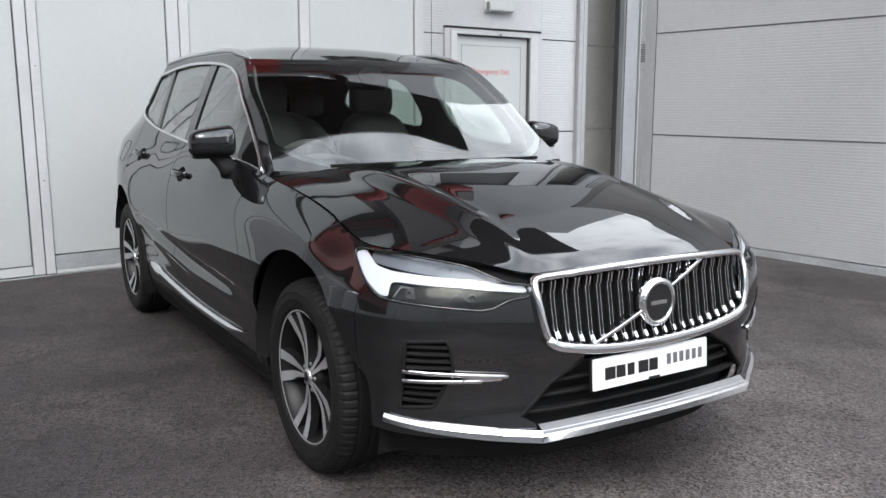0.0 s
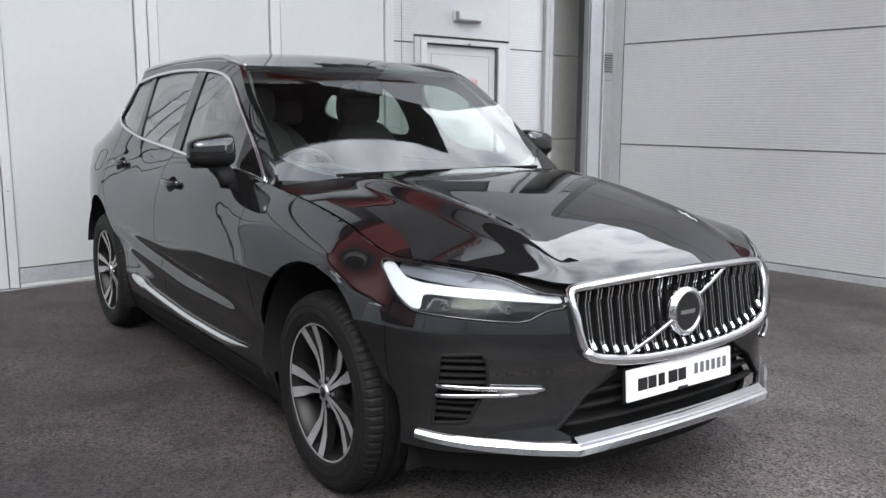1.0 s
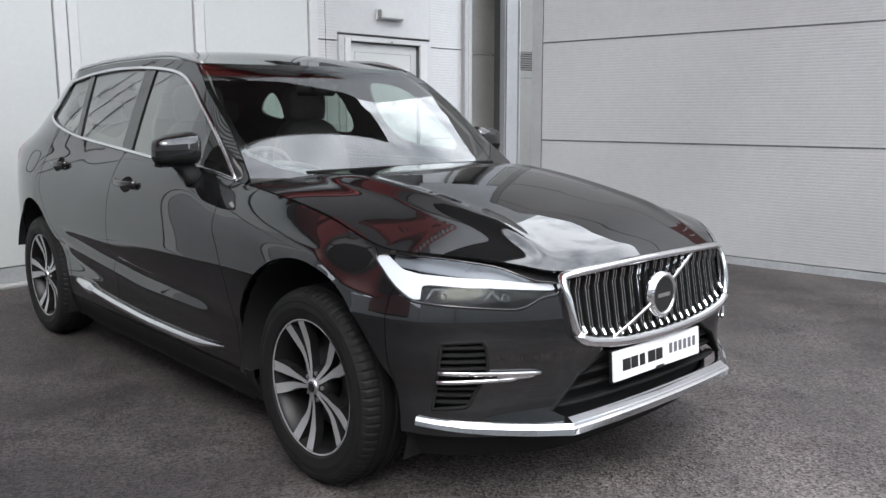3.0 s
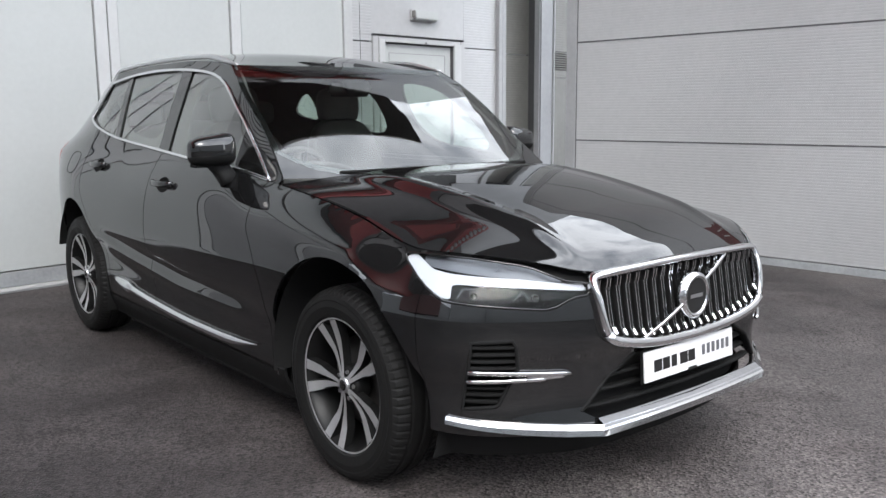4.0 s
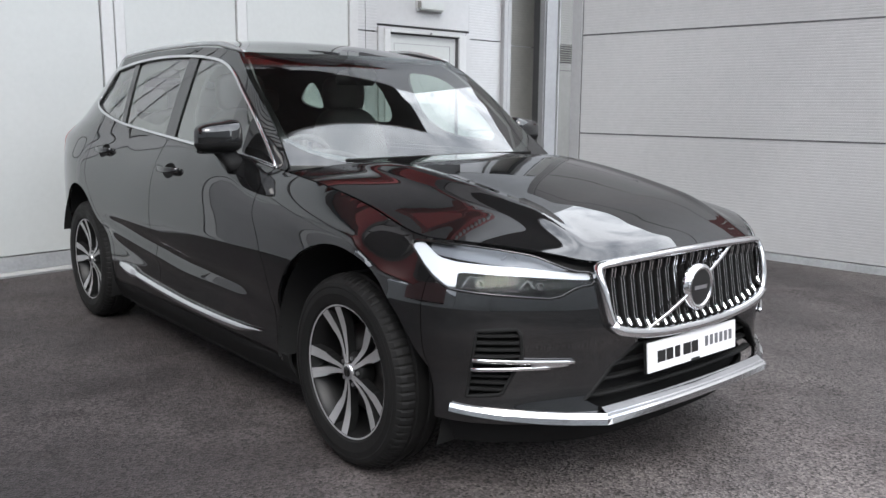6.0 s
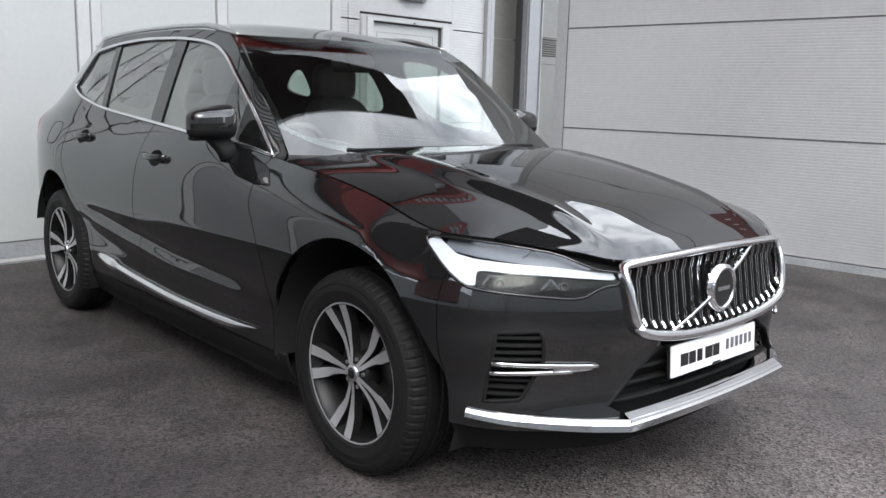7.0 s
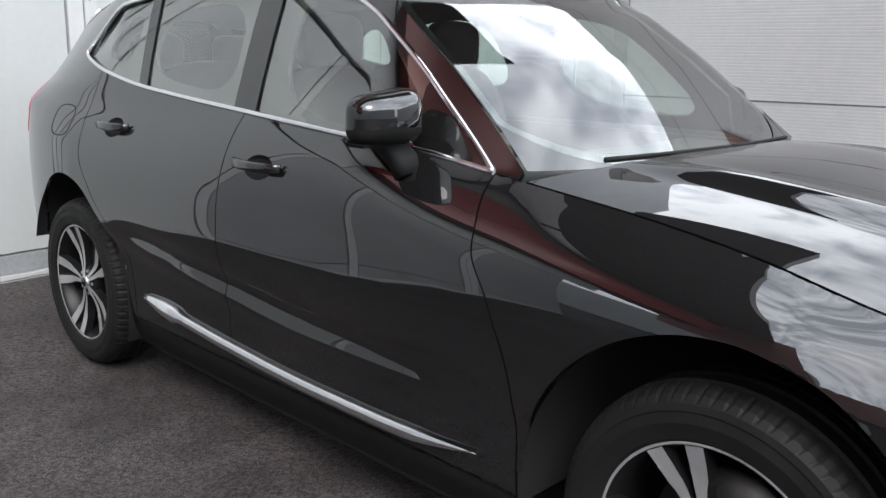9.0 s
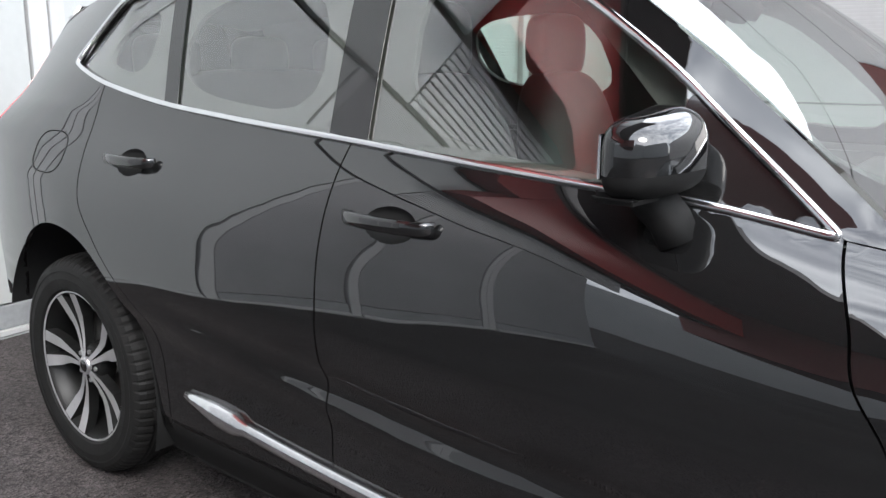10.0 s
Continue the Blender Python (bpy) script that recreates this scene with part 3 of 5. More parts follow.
# ---- car shape ----
# x runs forward from the front axle, z up; the camera's side has y below zero
half_width = spline((.15, .80), (.20, .82), (.30, .87), (.42, .885), (.50, .886), (.57, .893), (.63, .912), (.70, .924), (.78, .93), (.88, .92), (.96, .893), (1.04, .855), (1.12, .81),
                    (1.2, .772), (1.3, .73), (1.4, .688), (1.5, .645), (1.58, .605), (1.65, .55))
nose = spline((.15, .70), (.22, .76), (.30, .815), (.34, .832), (.42, .812), (.55, .806), (.62, .820), (.70, .814), (.78, .795), (.83, .77), (.88, .71), (1.0, .45), (1.6, .2))
tail = spline((.15, -3.70), (.3, -3.80), (.5, -3.86), (.8, -3.85), (1.0, -3.84), (1.1, -3.82), (1.2, -3.76), (1.3, -3.74), (1.4, -3.72), (1.5, -3.70), (1.62, -3.64))
rear_corner = spline((.2, .70), (.4, .735), (.8, .751), (.9, .747), (1.0, .739), (1.085, .724), (1.135, .675), (1.185, .620), (1.285, .540), (1.385, .470), (1.485, .402), (1.56, .35), (1.65, .30))
belt = spline((-3.9, 1.31), (-3.5, 1.345), (-3.08, 1.30), (-2.75, 1.233), (-2.45, 1.19), (-2.05, 1.16), (-1.65, 1.135), (-1.3, 1.11), (-.92, 1.085), (-.69, 1.048), (-.3, 1.0),
              (0, .95), (.316, .885), (.5, .876), (.6, .862), (.67, .845), (.73, .826), (.775, .818))
roof_edge = spline((-3.66, 1.47), (-3.5, 1.487), (-3.3, 1.507), (-2.8, 1.56), (-2.2, 1.588), (-1.6, 1.58), (-1.27, 1.545), (-1.0, 1.50))
roof_mid = spline((-3.66, 1.51), (-3.5, 1.537), (-3.3, 1.565), (-2.8, 1.625), (-2.2, 1.655), (-1.6, 1.625), (-1.27, 1.552), (-1.0, 1.48))
bonnet_mid = spline((-.75, 1.095), (-.45, 1.082), (-.2, 1.066), (0, 1.045), (.25, 1.003), (.45, .955), (.6, .908), (.7, .868), (.775, .822))
X_FRONT, X_REAR = 0.1, -3.6
AXLE_F, AXLE_R, HUB_Z = 0.0, -2.865, 0.369


crease = spline((-2.6, .66), (-2.1, .628), (-1.65, .592), (-1.35, .566), (-1.0, .558), (-.65, .55), (-.3, .54))


def flank(x, z):
    drop = 0.045 * (x + 1.45) / 0.85 * np.exp(-(((z - 0.57) / 0.12) ** 2)) + 0.055 * smooth(-1.5, -2.3, x) * np.exp(-(((z - 0.75) / 0.12) ** 2))
    reach = smooth(-1.7, -0.1, x) * (1 - smooth(1.0, 1.15, z)) + smooth(-1.15, -0.35, x) * smooth(1.0, 1.15, z)
    w = half_width(z + drop) - 0.45 * (np.clip(z, 0.76, 1.15) - 0.76) * reach - 0.35 * np.maximum(0, z - 0.70) * smooth(-0.5, 0.35, x)
    doors = smooth(-0.42, -0.80, x) * smooth(-2.5, -2.15, x)
    down = z - crease(x)
    w = w + doors * (0.012 * np.exp(-(((down + 0.038) / 0.03) ** 2)) - 0.013 * np.exp(-(((down - 0.03) / 0.03) ** 2)))
    w = w - 0.008 * smooth(-2.9, -3.3, x) * np.exp(-(((z - 1.05) / 0.2) ** 2))
    return w


def side_width(x, z):
    """Half width of the body; along the doors and wings it stands upright and turns in late, below the windows."""
    z, x = np.asarray(z, float), np.asarray(x, float)
    by_place, top, foot = flank(x, z), belt(x), 0.74
    u = np.clip((z - foot) / (top - foot), 0, 1)
    low, high = flank(x, np.full(z.shape, foot)), flank(x, np.broadcast_to(top, z.shape) + 0 * z)
    upright = low - 0.07 * (top - foot) * u - (low - 0.07 * (top - foot) - high) * u**3.8
    share = smooth(-2.2, -1.3, x) * smooth(0.35, 0.1, x)
    w = np.where((u > 0) & (u < 1), by_place + (upright - by_place) * share, by_place)
    eaves = roof_edge(np.clip(x, -3.6, -1.0)) + 0 * z      # the glasshouse leans in, nearly straight, from belt to eaves
    v = np.clip((z - top) / np.maximum(eaves - top, 0.05), 0, 1.2)
    glazed = high + (flank(x, eaves) - high) * v + 0.022 * v * (1 - v)
    w = np.where((z > top) & (x < -0.52), w + (glazed - w) * smooth(-0.52, -0.64, x), w)
    return w


def width_at(x, z):
    """Half width with the rear drawn in towards the tail lights."""
    z, x = np.asarray(z, float), np.asarray(x, float)
    w = side_width(np.maximum(x, -2.8), z)
    end = rear_corner(z)
    k = np.maximum(0, (-2.8 - x) / 0.9)
    drop = np.maximum(w - end, 0.01)
    lead = np.clip(2 - 0.3 / drop, 0, 1)
    return w - (w - end) * (lead * k + (1 - lead) * k * k)


CORNER_B = np.linspace(0, 1, 361)


def settled(values, span=25):
    """Averages twice along a curve, its ends kept."""
    for _ in range(2):
        ext = np.concatenate([2 * values[0] - values[span:0:-1], values, 2 * values[-1] - values[-2:-span - 2:-1]])
        values = np.convolve(ext, np.ones(2 * span + 1) / (2 * span + 1), "valid")
    return values


# share of the half width and of the nose's reach, round the front corner
CORNER_Q = settled(spline((0, 0), (1, .25), (2, .45), (3, .56), (4, .70), (5, .82), (6, .90), (7, .955), (8, .985), (9, 1))(CORNER_B * 9))
CORNER_X = settled(spline((0, 1), (1, .992), (2, .972), (3, .925), (4, .825), (5, .715), (6, .61), (7, .46), (8, .28), (9, 0))(CORNER_B * 9))


def plan(b, z):
    """Front corner: b from 0 (centre) to 1 (side)."""
    q, reach = np.interp(b, CORNER_B, CORNER_Q), np.interp(b, CORNER_B, CORNER_X)
    x = X_FRONT + (nose(z) - X_FRONT) * reach
    return x, -width_at(x, z) * q


def rear_plan(b, z):
    q = 1 - (1 - b) ** 2
    x = X_REAR + (tail(z) - X_REAR) * np.sqrt(np.maximum(0, 1 - q**5.0))
    return x, -width_at(np.maximum(x, -3.72), z) * q


def body_grid(z0=0.2, z1=1.62, dz=0.0125):
    zs = np.arange(z0, z1 + dz / 2, dz)
    cols = []
    for b in np.linspace(0, 1, 90):
        cols.append(plan(b, zs))
    for x in np.linspace(X_FRONT, X_REAR, 170)[1:]:
        cols.append((np.full(zs.shape, x), -width_at(x, zs)))
    for b in np.linspace(1, 0, 44)[1:]:
        cols.append(rear_plan(b, zs))
    gx, gy = np.array([c[0] for c in cols]), np.array([c[1] for c in cols])
    return gx, gy, np.tile(zs, (len(cols), 1))


GX, GY, GZ = body_grid()
GD = GX + GY        # runs round the front corner: x - |y|
DLO = rounded([(-.672, 1.047), (-.70, 1.05), (-.92, 1.085), (-1.3, 1.11), (-1.65, 1.135), (-2.05, 1.16), (-2.45, 1.19), (-2.75, 1.233), (-3.0, 1.283), (-3.055, 1.296), (-3.08, 1.304), (-3.072, 1.325), (-3.03, 1.363), (-2.93, 1.442), (-2.86, 1.485), (-2.80, 1.503), (-2.55, 1.535),
               (-2.2, 1.553), (-1.8, 1.545), (-1.5, 1.522), (-1.33, 1.492), (-1.18, 1.432), (-.99, 1.31), (-.85, 1.19), (-.70, 1.07)], 2)
LAMP = rounded([(-.51, .862), (-.46, .871), (-.235, .867), (-.09, .856), (.04, .842), (.15, .813), (.21, .799), (.297, .793), (.30, .760), (.226, .757), (.137, .725), (.01, .731), (-.278, .748), (-.328, .753), (-.408, .789)], 1)
VENT = [(-.20, .635), (-.03, .64), (-.012, .62), (-.005, .55), (-.085, .432), (-.10, .425), (-.24, .415)]
GRILLE = rounded([(-.46, .80), (-.44, .655), (-.40, .622), (-.22, .592), (0, .585), (.22, .592), (.40, .622), (.44, .655), (.46, .80), (.43, .818), (0, .828), (-.43, .818)], 2)
INTAKE = [(-.49, .40), (-.395, .50), (-.28, .56), (.28, .56), (.395, .50), (.49, .40), (.45, .375), (-.45, .375)]

f_belt = belt(GX) - GZ
f_arch = np.minimum(np.hypot(GX - AXLE_F, GZ - HUB_Z), np.hypot(GX - AXLE_R, GZ - HUB_Z)) - 0.455
door_front = spline((.2, -.47), (.5, -.47), (.63, -.475), (.80, -.55), (.87, -.60), (.94, -.62), (1.04, -.665), (1.2, -.70))
door_back = spline((.2, -2.36), (.6, -2.40), (.8, -2.62), (.9, -2.72), (1.0, -2.76), (1.2, -2.80))
f_bottom = GZ - 0.30 - 0.22 * smooth(-3.12, -3.3, GX)
G = 0.0025
f_wing = np.minimum(GX - door_front(GZ) - G, 0.44 - GX)
f_door1 = np.minimum(door_front(GZ) - G - GX, GX + 1.68 - G)
f_door2 = np.minimum(-1.68 - G - GX, GX - door_back(GZ) - G)
f_quarter = np.minimum(door_back(GZ) - G - GX, GX + 3.63)
f_bumper = GX - 0.44 - G
out_lamp, out_vent = -within(LAMP, GD, GZ), -within(VENT, GD, GZ)
out_grille, out_intake = -within(GRILLE, GY, GZ), -within(INTAKE, GY, GZ)

car = thing("car", "glossy black sport utility vehicle with chrome grille, parked on asphalt", "car")


def shell(ob, t=0.012):
    m = ob.modifiers.new("thickness", "SOLIDIFY")
    m.thickness, m.offset = t, -1
    ob.modifiers.new("crisp_edges", "EDGE_SPLIT").split_angle = radians(40)
    return ob


def panel(name, clips, mat=PAINT, label="", both=True, grid=None, shift=0.0, thick=0.012):
    gx, gy, gz = grid or (GX, GY, GZ)
    bm = sheet(gx, gy - 0 if not shift else gy + shift, gz, clips)
    left = mirrored(bm)
    obs = [shell(part(name, bm, mat, car, label, True), thick)]
    if both:
        obs.append(shell(part(name, left, mat, car, label, True), thick))
    else:
        left.free()
    return obs


panel("front_wing", [f_belt - 0.002, f_arch, f_wing, out_lamp, f_bottom])
def out_cup(xc, zc):
    return np.hypot((GX - xc) / 0.072, (GZ - zc) / 0.036) - 1


doors_f = panel("front_door", [f_belt, f_arch, f_door1, f_bottom - 0.02, out_cup(-1.485, 0.985)])
doors_r = panel("rear_door", [f_belt, f_arch - 0.03, f_door2, f_bottom - 0.02, out_cup(-2.50, 1.032)])
panel("rear_quarter", [f_belt, f_arch, f_quarter, f_bottom])
a_line = np.interp(GZ, [1.0, 1.06, 1.3, 1.48, 1.545, 1.7], [-.56, -.60, -.90, -1.15, -1.27, -1.6])
f_frame = np.minimum(np.minimum(GZ - belt(GX), roof_edge(GX) - GZ), np.minimum(a_line - GX, GX + 3.63))
panel("window_frame", [f_frame, -within(DLO, GX, GZ)])
# front bumper and rear end, both halves in one piece
fb = sheet(GX, GY, GZ, [f_belt - 0.003, f_bumper, out_lamp - 0.004, out_vent, out_grille, out_intake, GZ - 0.33, f_arch])
fb2 = mirrored(fb)
for src in (fb2,):
    tmp = bpy.data.meshes.new("half")
    src.to_mesh(tmp)
    src.free()
    fb.from_mesh(tmp)
    bpy.data.meshes.remove(tmp)
bmesh.ops.remove_doubles(fb, verts=fb.verts, dist=0.0005)
seen, islands = set(), []
for start in fb.faces:          # drop stray slivers beside the openings
    if start in seen:
        continue
    stack, island = [start], []
    seen.add(start)
    while stack:
        face = stack.pop()
        island.append(face)
        for edge in face.edges:
            for other in edge.link_faces:
                if other not in seen:
                    seen.add(other)
                    stack.append(other)
    islands.append(island)
largest = max(len(i) for i in islands)
bmesh.ops.delete(fb, geom=[face for i in islands if len(i) < largest for face in i], context="FACES")
shell(part("front_bumper", fb, PAINT, car, "", True))
rb = sheet(GX, GY, GZ, [-3.63 - G - GX, GZ - 0.45, 1.52 - GZ])
rb2 = mirrored(rb)
tmp = bpy.data.meshes.new("half")
rb2.to_mesh(tmp)
rb2.free()
rb.from_mesh(tmp)
bmesh.ops.remove_doubles(rb, verts=rb.verts, dist=0.0005)
shell(part("tailgate", rb, PAINT, car, "", True))
panel("sill", [0.335 - GZ, GZ - 0.2, np.minimum(-0.40 - GX, GX + 2.46)], PLASTIC, "black plastic sill")
panel("chin", [0.335 - GZ, GZ - 0.215, GX - 0.47], VOID, "black plastic lower bumper", grid=(GX - 0.05, GY + 0.03 * smooth(0, 0.6, -GY), GZ))

# side glass and pillar covers
inside_dlo = within(DLO, GX, GZ)
b_mid = -1.70 - 0.16 * (GZ - 1.13)
c_mid = -2.43 - 0.36 * (GZ - 1.20)
f_b = 0.062 - np.abs(GX - b_mid)
f_c = 0.032 - np.abs(GX - c_mid)
for nm, f in (("front_side_window", GX - b_mid), ("rear_side_window", np.minimum(b_mid - GX, GX - c_mid)), ("quarter_window", c_mid - GX)):
    for ob in panel(nm, [inside_dlo, f], SIDEGLASS, "lightly green-tinted side glass", shift=0.012):
        ob.modifiers.clear()
        ob.visible_shadow = False
for nm, f in (("centre_pillar_cover", f_b), ("rear_pillar_cover", f_c)):
    panel(nm, [inside_dlo, f], GLOSS, shift=0.004, thick=0.002)


def on_side(x, z, out=0.0):
    return Vector((float(x), -float(width_at(x, z)) - out, float(z)))


def pair(name, bm, mat, label="", smooth_it=True, parent=None):
    m2 = mirrored(bm)
    return part(name, bm, mat, parent or car, label, smooth_it), part(name, m2, mat, parent or car, label, smooth_it)


def dense(poly, step):
    out = []
    for (x0, y0), (x1, y1) in zip(poly, poly[1:] + poly[:1]):
        n = max(1, int(math.hypot(x1 - x0, y1 - y0) / step))
        out += [(x0 + (x1 - x0) * k / n, y0 + (y1 - y0) * k / n) for k in range(n)]
    return out


pair("window_chrome", sweep([on_side(x, z, 0.004) for x, z in dense(DLO, 0.03)], (0, -1, 0.35), 0.015, 0.014, True), CHROME, "bright chrome strip around the side windows")

# roof, windscreen, bonnet
xs = np.linspace(-1.20, -3.66, 74)
rs = np.linspace(-1, 1, 41)
ye = np.array([float(width_at(x, roof_edge(x))) for x in xs])
RX, RR = np.meshgrid(xs, rs, indexing="ij")
RY = RR * ye[:, None]
edge_z, mid_z = roof_edge(RX), roof_mid(RX)
RZ = edge_z + (mid_z - edge_z) * (1 - np.abs(RR) ** 2.6)
header = -1.27 + 0.05 * (1 - RR**2)
part("roof", sheet(RX, RY, RZ, [header - 0.004 - RX]), PAINT, car, "", True)
rail = []
for t in np.linspace(0, 1, 40):
    x = -1.24 - 1.95 * t
    rail.append((x, -float(width_at(x, roof_edge(x))) + 0.022, float(roof_edge(x)) + 0.004 + 0.016 * float(smooth(0, 0.16, t) * smooth(1, 0.85, t))))
pair("roof_rail", sweep(rail, (0, -0.4, 1), 0.034, 0.022, taper=lambda t: min(1.0, 0.25 + 9 * t, 0.3 + 8 * (1 - t))), SATIN, "satin roof rail")

vs = np.linspace(0, 1, 40)
VV, WR = np.meshgrid(vs, rs, indexing="ij")
sx, sz = np.interp(vs, [0, .5, .8, 1], [-.585, -.90, -1.13, -1.27]), np.interp(vs, [0, .5, .8, 1], [1.052, 1.30, 1.463, 1.545])
sy = np.array([float(width_at(x, z)) for x, z in zip(sx, sz)]) - 0.004
bow = 1 - np.abs(WR) ** 1.8
SX = sx[:, None] + (0.10 - 0.05 * VV) * bow
SY = WR * sy[:, None]
SZ = sz[:, None] + (-0.015 + 0.02 * VV) * bow + 0.026 * np.sin(np.pi * VV) * (0.3 + 0.7 * bow)
foot_line = 0.20 * np.abs(WR) ** 5
ws = part("windscreen", sheet(SX, SY, SZ, [VV - foot_line], flip=True), SCREEN, car, "clear raked windscreen", True)
ws.visible_shadow = False
for sgn in (-1, 1):
    part("scuttle_corner", sheet(SX, SY, SZ + 0.004, [foot_line - VV - 0.004, sgn * WR - 0.3], flip=True), PAINT, car, "black corner between bonnet and windscreen", True)
part("windscreen_border", sheet(SX, SY, SZ - 0.003, [VV - foot_line, np.maximum(np.abs(WR) - 0.965, np.maximum(VV - 0.94, 0.05 + foot_line - VV))], flip=True), GLOSS, car, "black ceramic edge band", True)

bb = np.concatenate([np.linspace(-.80, X_FRONT, 60)[:-1], X_FRONT + (0.775 - X_FRONT) * np.sin(np.linspace(0, math.pi / 2, 70))])
bedge = []
for x in bb:
    z = float(belt(x))
    w = float(width_at(x, z))
    if x > X_FRONT:
        w *= float(np.interp((x - X_FRONT) / (float(nose(z)) - X_FRONT), CORNER_X[::-1], CORNER_Q[::-1]))
    bedge.append(max(w - 0.003, 0.02))
bedge = np.array(bedge)
rr = np.linspace(-1, 1, 91)
BX, BR = np.meshgrid(bb, rr, indexing="ij")
BY = BR * bedge[:, None]
ab = np.abs(BR)
crown = 1 - ab**2.8
ridge = spline((-.8, .50), (0, .47), (.45, .44), (.785, .42))
off = np.abs(BY) - ridge(BX)
swell = (0.015 * np.exp(-((off / 0.04) ** 2)) + 0.018 * (1 - smooth(-0.03, 0.06, off))) * (1 - ab**6)
BZ = belt(BX) + (bonnet_mid(BX) - belt(BX)) * crown + swell * smooth(0.74, 0.45, BX) * smooth(-0.58, -0.15, BX)
cowl = -.56 + 0.15 * (1 - (BY / 0.72) ** 2)
shell(part("bonnet", sheet(BX, BY, BZ, [BX - cowl], flip=True), PAINT, car, "", True), 0.01)
part("cowl", sheet(BX, BY, BZ - 0.028, [cowl - BX + 0.02, BX - cowl + 0.035], flip=True), PLASTIC, car, "black plastic cowl panel", True)


# ---- car: face ----
def on_front(y, z, out=0.0):
    q = min(1.0, abs(y) / float(width_at(0.6, z)))
    x = X_FRONT + (float(nose(z)) - X_FRONT) * float(np.interp(q, CORNER_Q, CORNER_X))
    return Vector((x + out, y, z))


def on_corner(p, z, out=0.0):
    """The place on the camera-side front corner where x - |y| is p."""
    b = np.linspace(0.001, 0.999, 500)
    x, y = plan(b, np.full(b.shape, z))
    d = x + y
    k = float(np.interp(p, d[::-1], b[::-1]))
    (x0, y0), (x1, y1) = plan(k - 0.002, z), plan(k + 0.002, z)
    n = Vector((float(y0 - y1), float(x1 - x0), 0)).normalized()
    if n.x < 0:
        n = -n
    xx, yy = plan(k, z)
    return Vector((float(xx), float(yy), float(z))) + n * out, n


def span(poly, a):
    """Lowest and highest second coordinate of an outline at a."""
    hits = []
    for (x0, y0), (x1, y1) in zip(poly, poly[1:] + poly[:1]):
        if (x0 > a) != (x1 > a):
            hits.append(y0 + (a - x0) / (x1 - x0) * (y1 - y0))
    return min(hits), max(hits)


def joined(*bms):
    out = bms[0]
    for b in bms[1:]:
        me = bpy.data.meshes.new("tmp")
        b.to_mesh(me)
        b.free()
        out.from_mesh(me)
        bpy.data.meshes.remove(me)
    return out


def whole(bm):
    """A half and its mirror image, closed along the middle."""
    out = joined(bm, mirrored(bm))
    bmesh.ops.remove_doubles(out, verts=out.verts, dist=0.0005)
    return out


def inset(d):
    return GX - 0.75 * d, GY + 0.6 * d, GZ


# grille
grille = part("grille", whole(sheet(GX - 0.06, GY, GZ, [within(GRILLE, GY, GZ) + 0.02, GX])), VOID, car, "tall chrome-framed grille with upright bars", True)
part("frame", sweep([on_front(y, z, 0.012) for y, z in dense(GRILLE, 0.015)], (1, 0, 0), 0.023, 0.034, True), CHROME, grille, "chrome grille surround", True)
part("lower_moulding", sweep([on_front(y, z - 0.006, 0.014) for y, z in [(y, span(GRILLE, y)[0]) for y in np.linspace(-0.43, 0.43, 50)]], (1, 0, 0), 0.03, 0.034), CHROME, grille, "thick chrome lower edge", True)
for k in range(21):
    y = -0.428 + k * 0.0428
    z0, z1 = span(GRILLE, y)
    z0, z1 = z0 + 0.012, z1 - 0.012
    path = [(z1, 0.004), (z1 - 0.03, -0.012), ((z0 + z1) / 2, -0.017), (z0 + 0.03, -0.012), (z0, 0.004)]
    base = [on_front(y, z, o - 0.012) for z, o in path]
    slat = part("slat", sweep(base, (1, 0, 0), 0.016, 0.022), PLASTIC, grille)
    edges = [sweep([p + Vector((0.0125, s * 0.0065, 0)) for p in base], (1, 0, 0), 0.0020, 0.002, sides=4) for s in (-1, 1)]
    part("bright_edge", joined(*edges), CHROME, grille)
    part("bright_tip", sweep([on_front(y, z0 + 0.021, -0.004), on_front(y, z0 + 0.005, 0.008)], (1, 0, 0), 0.011, 0.010), CHROME, grille)
    tops = [sweep([on_front(y + sgn * 0.0065, z1 - 0.004, 0.006), on_front(y + sgn * 0.0065, z1 - 0.034, -0.010)], (1, 0, 0), 0.0055, 0.005, sides=4) for sgn in (-1, 1)]
    part("bright_tip", joined(*tops), CHROME, grille)


def disc(r0, r1, x0, x1, steps=40):
    """A ring or disc about the x axis."""
    bm = lathe([(r0, x0), (r0, x1), (r1, x1), (r1, x0)] if r0 > 0 else [(0.0005, x1), (r1, x1), (r1, x0)], steps)
    bmesh.ops.rotate(bm, cent=(0, 0, 0), matrix=Matrix.Rotation(radians(-90), 3, "Z"), verts=bm.verts)
    return bm


bx, bz = float(nose(0.705)) + 0.006, 0.705
for nm, r0, r1, x0, x1, mt in (("badge_ring", 0.054, 0.074, -0.014, 0.014, CHROME), ("badge_face", 0, 0.057, -0.014, 0.010, INK)):
    b = disc(r0, r1, x0, x1)
    if r0:
        bmesh.ops.bevel(b, geom=[e for e in b.edges if all(v.co.x > x1 - 0.001 for v in e.verts)], offset=0.005, segments=3, affect="EDGES")
    bmesh.ops.translate(b, vec=(bx, 0, bz), verts=b.verts)
    part(nm, b, mt, grille, "", nm == "badge_ring")
part("badge_bar", box(bx + 0.0101, bx + 0.0115, -0.034, 0.034, bz - 0.006, bz + 0.006), SATIN, grille, "silver bar on the badge")
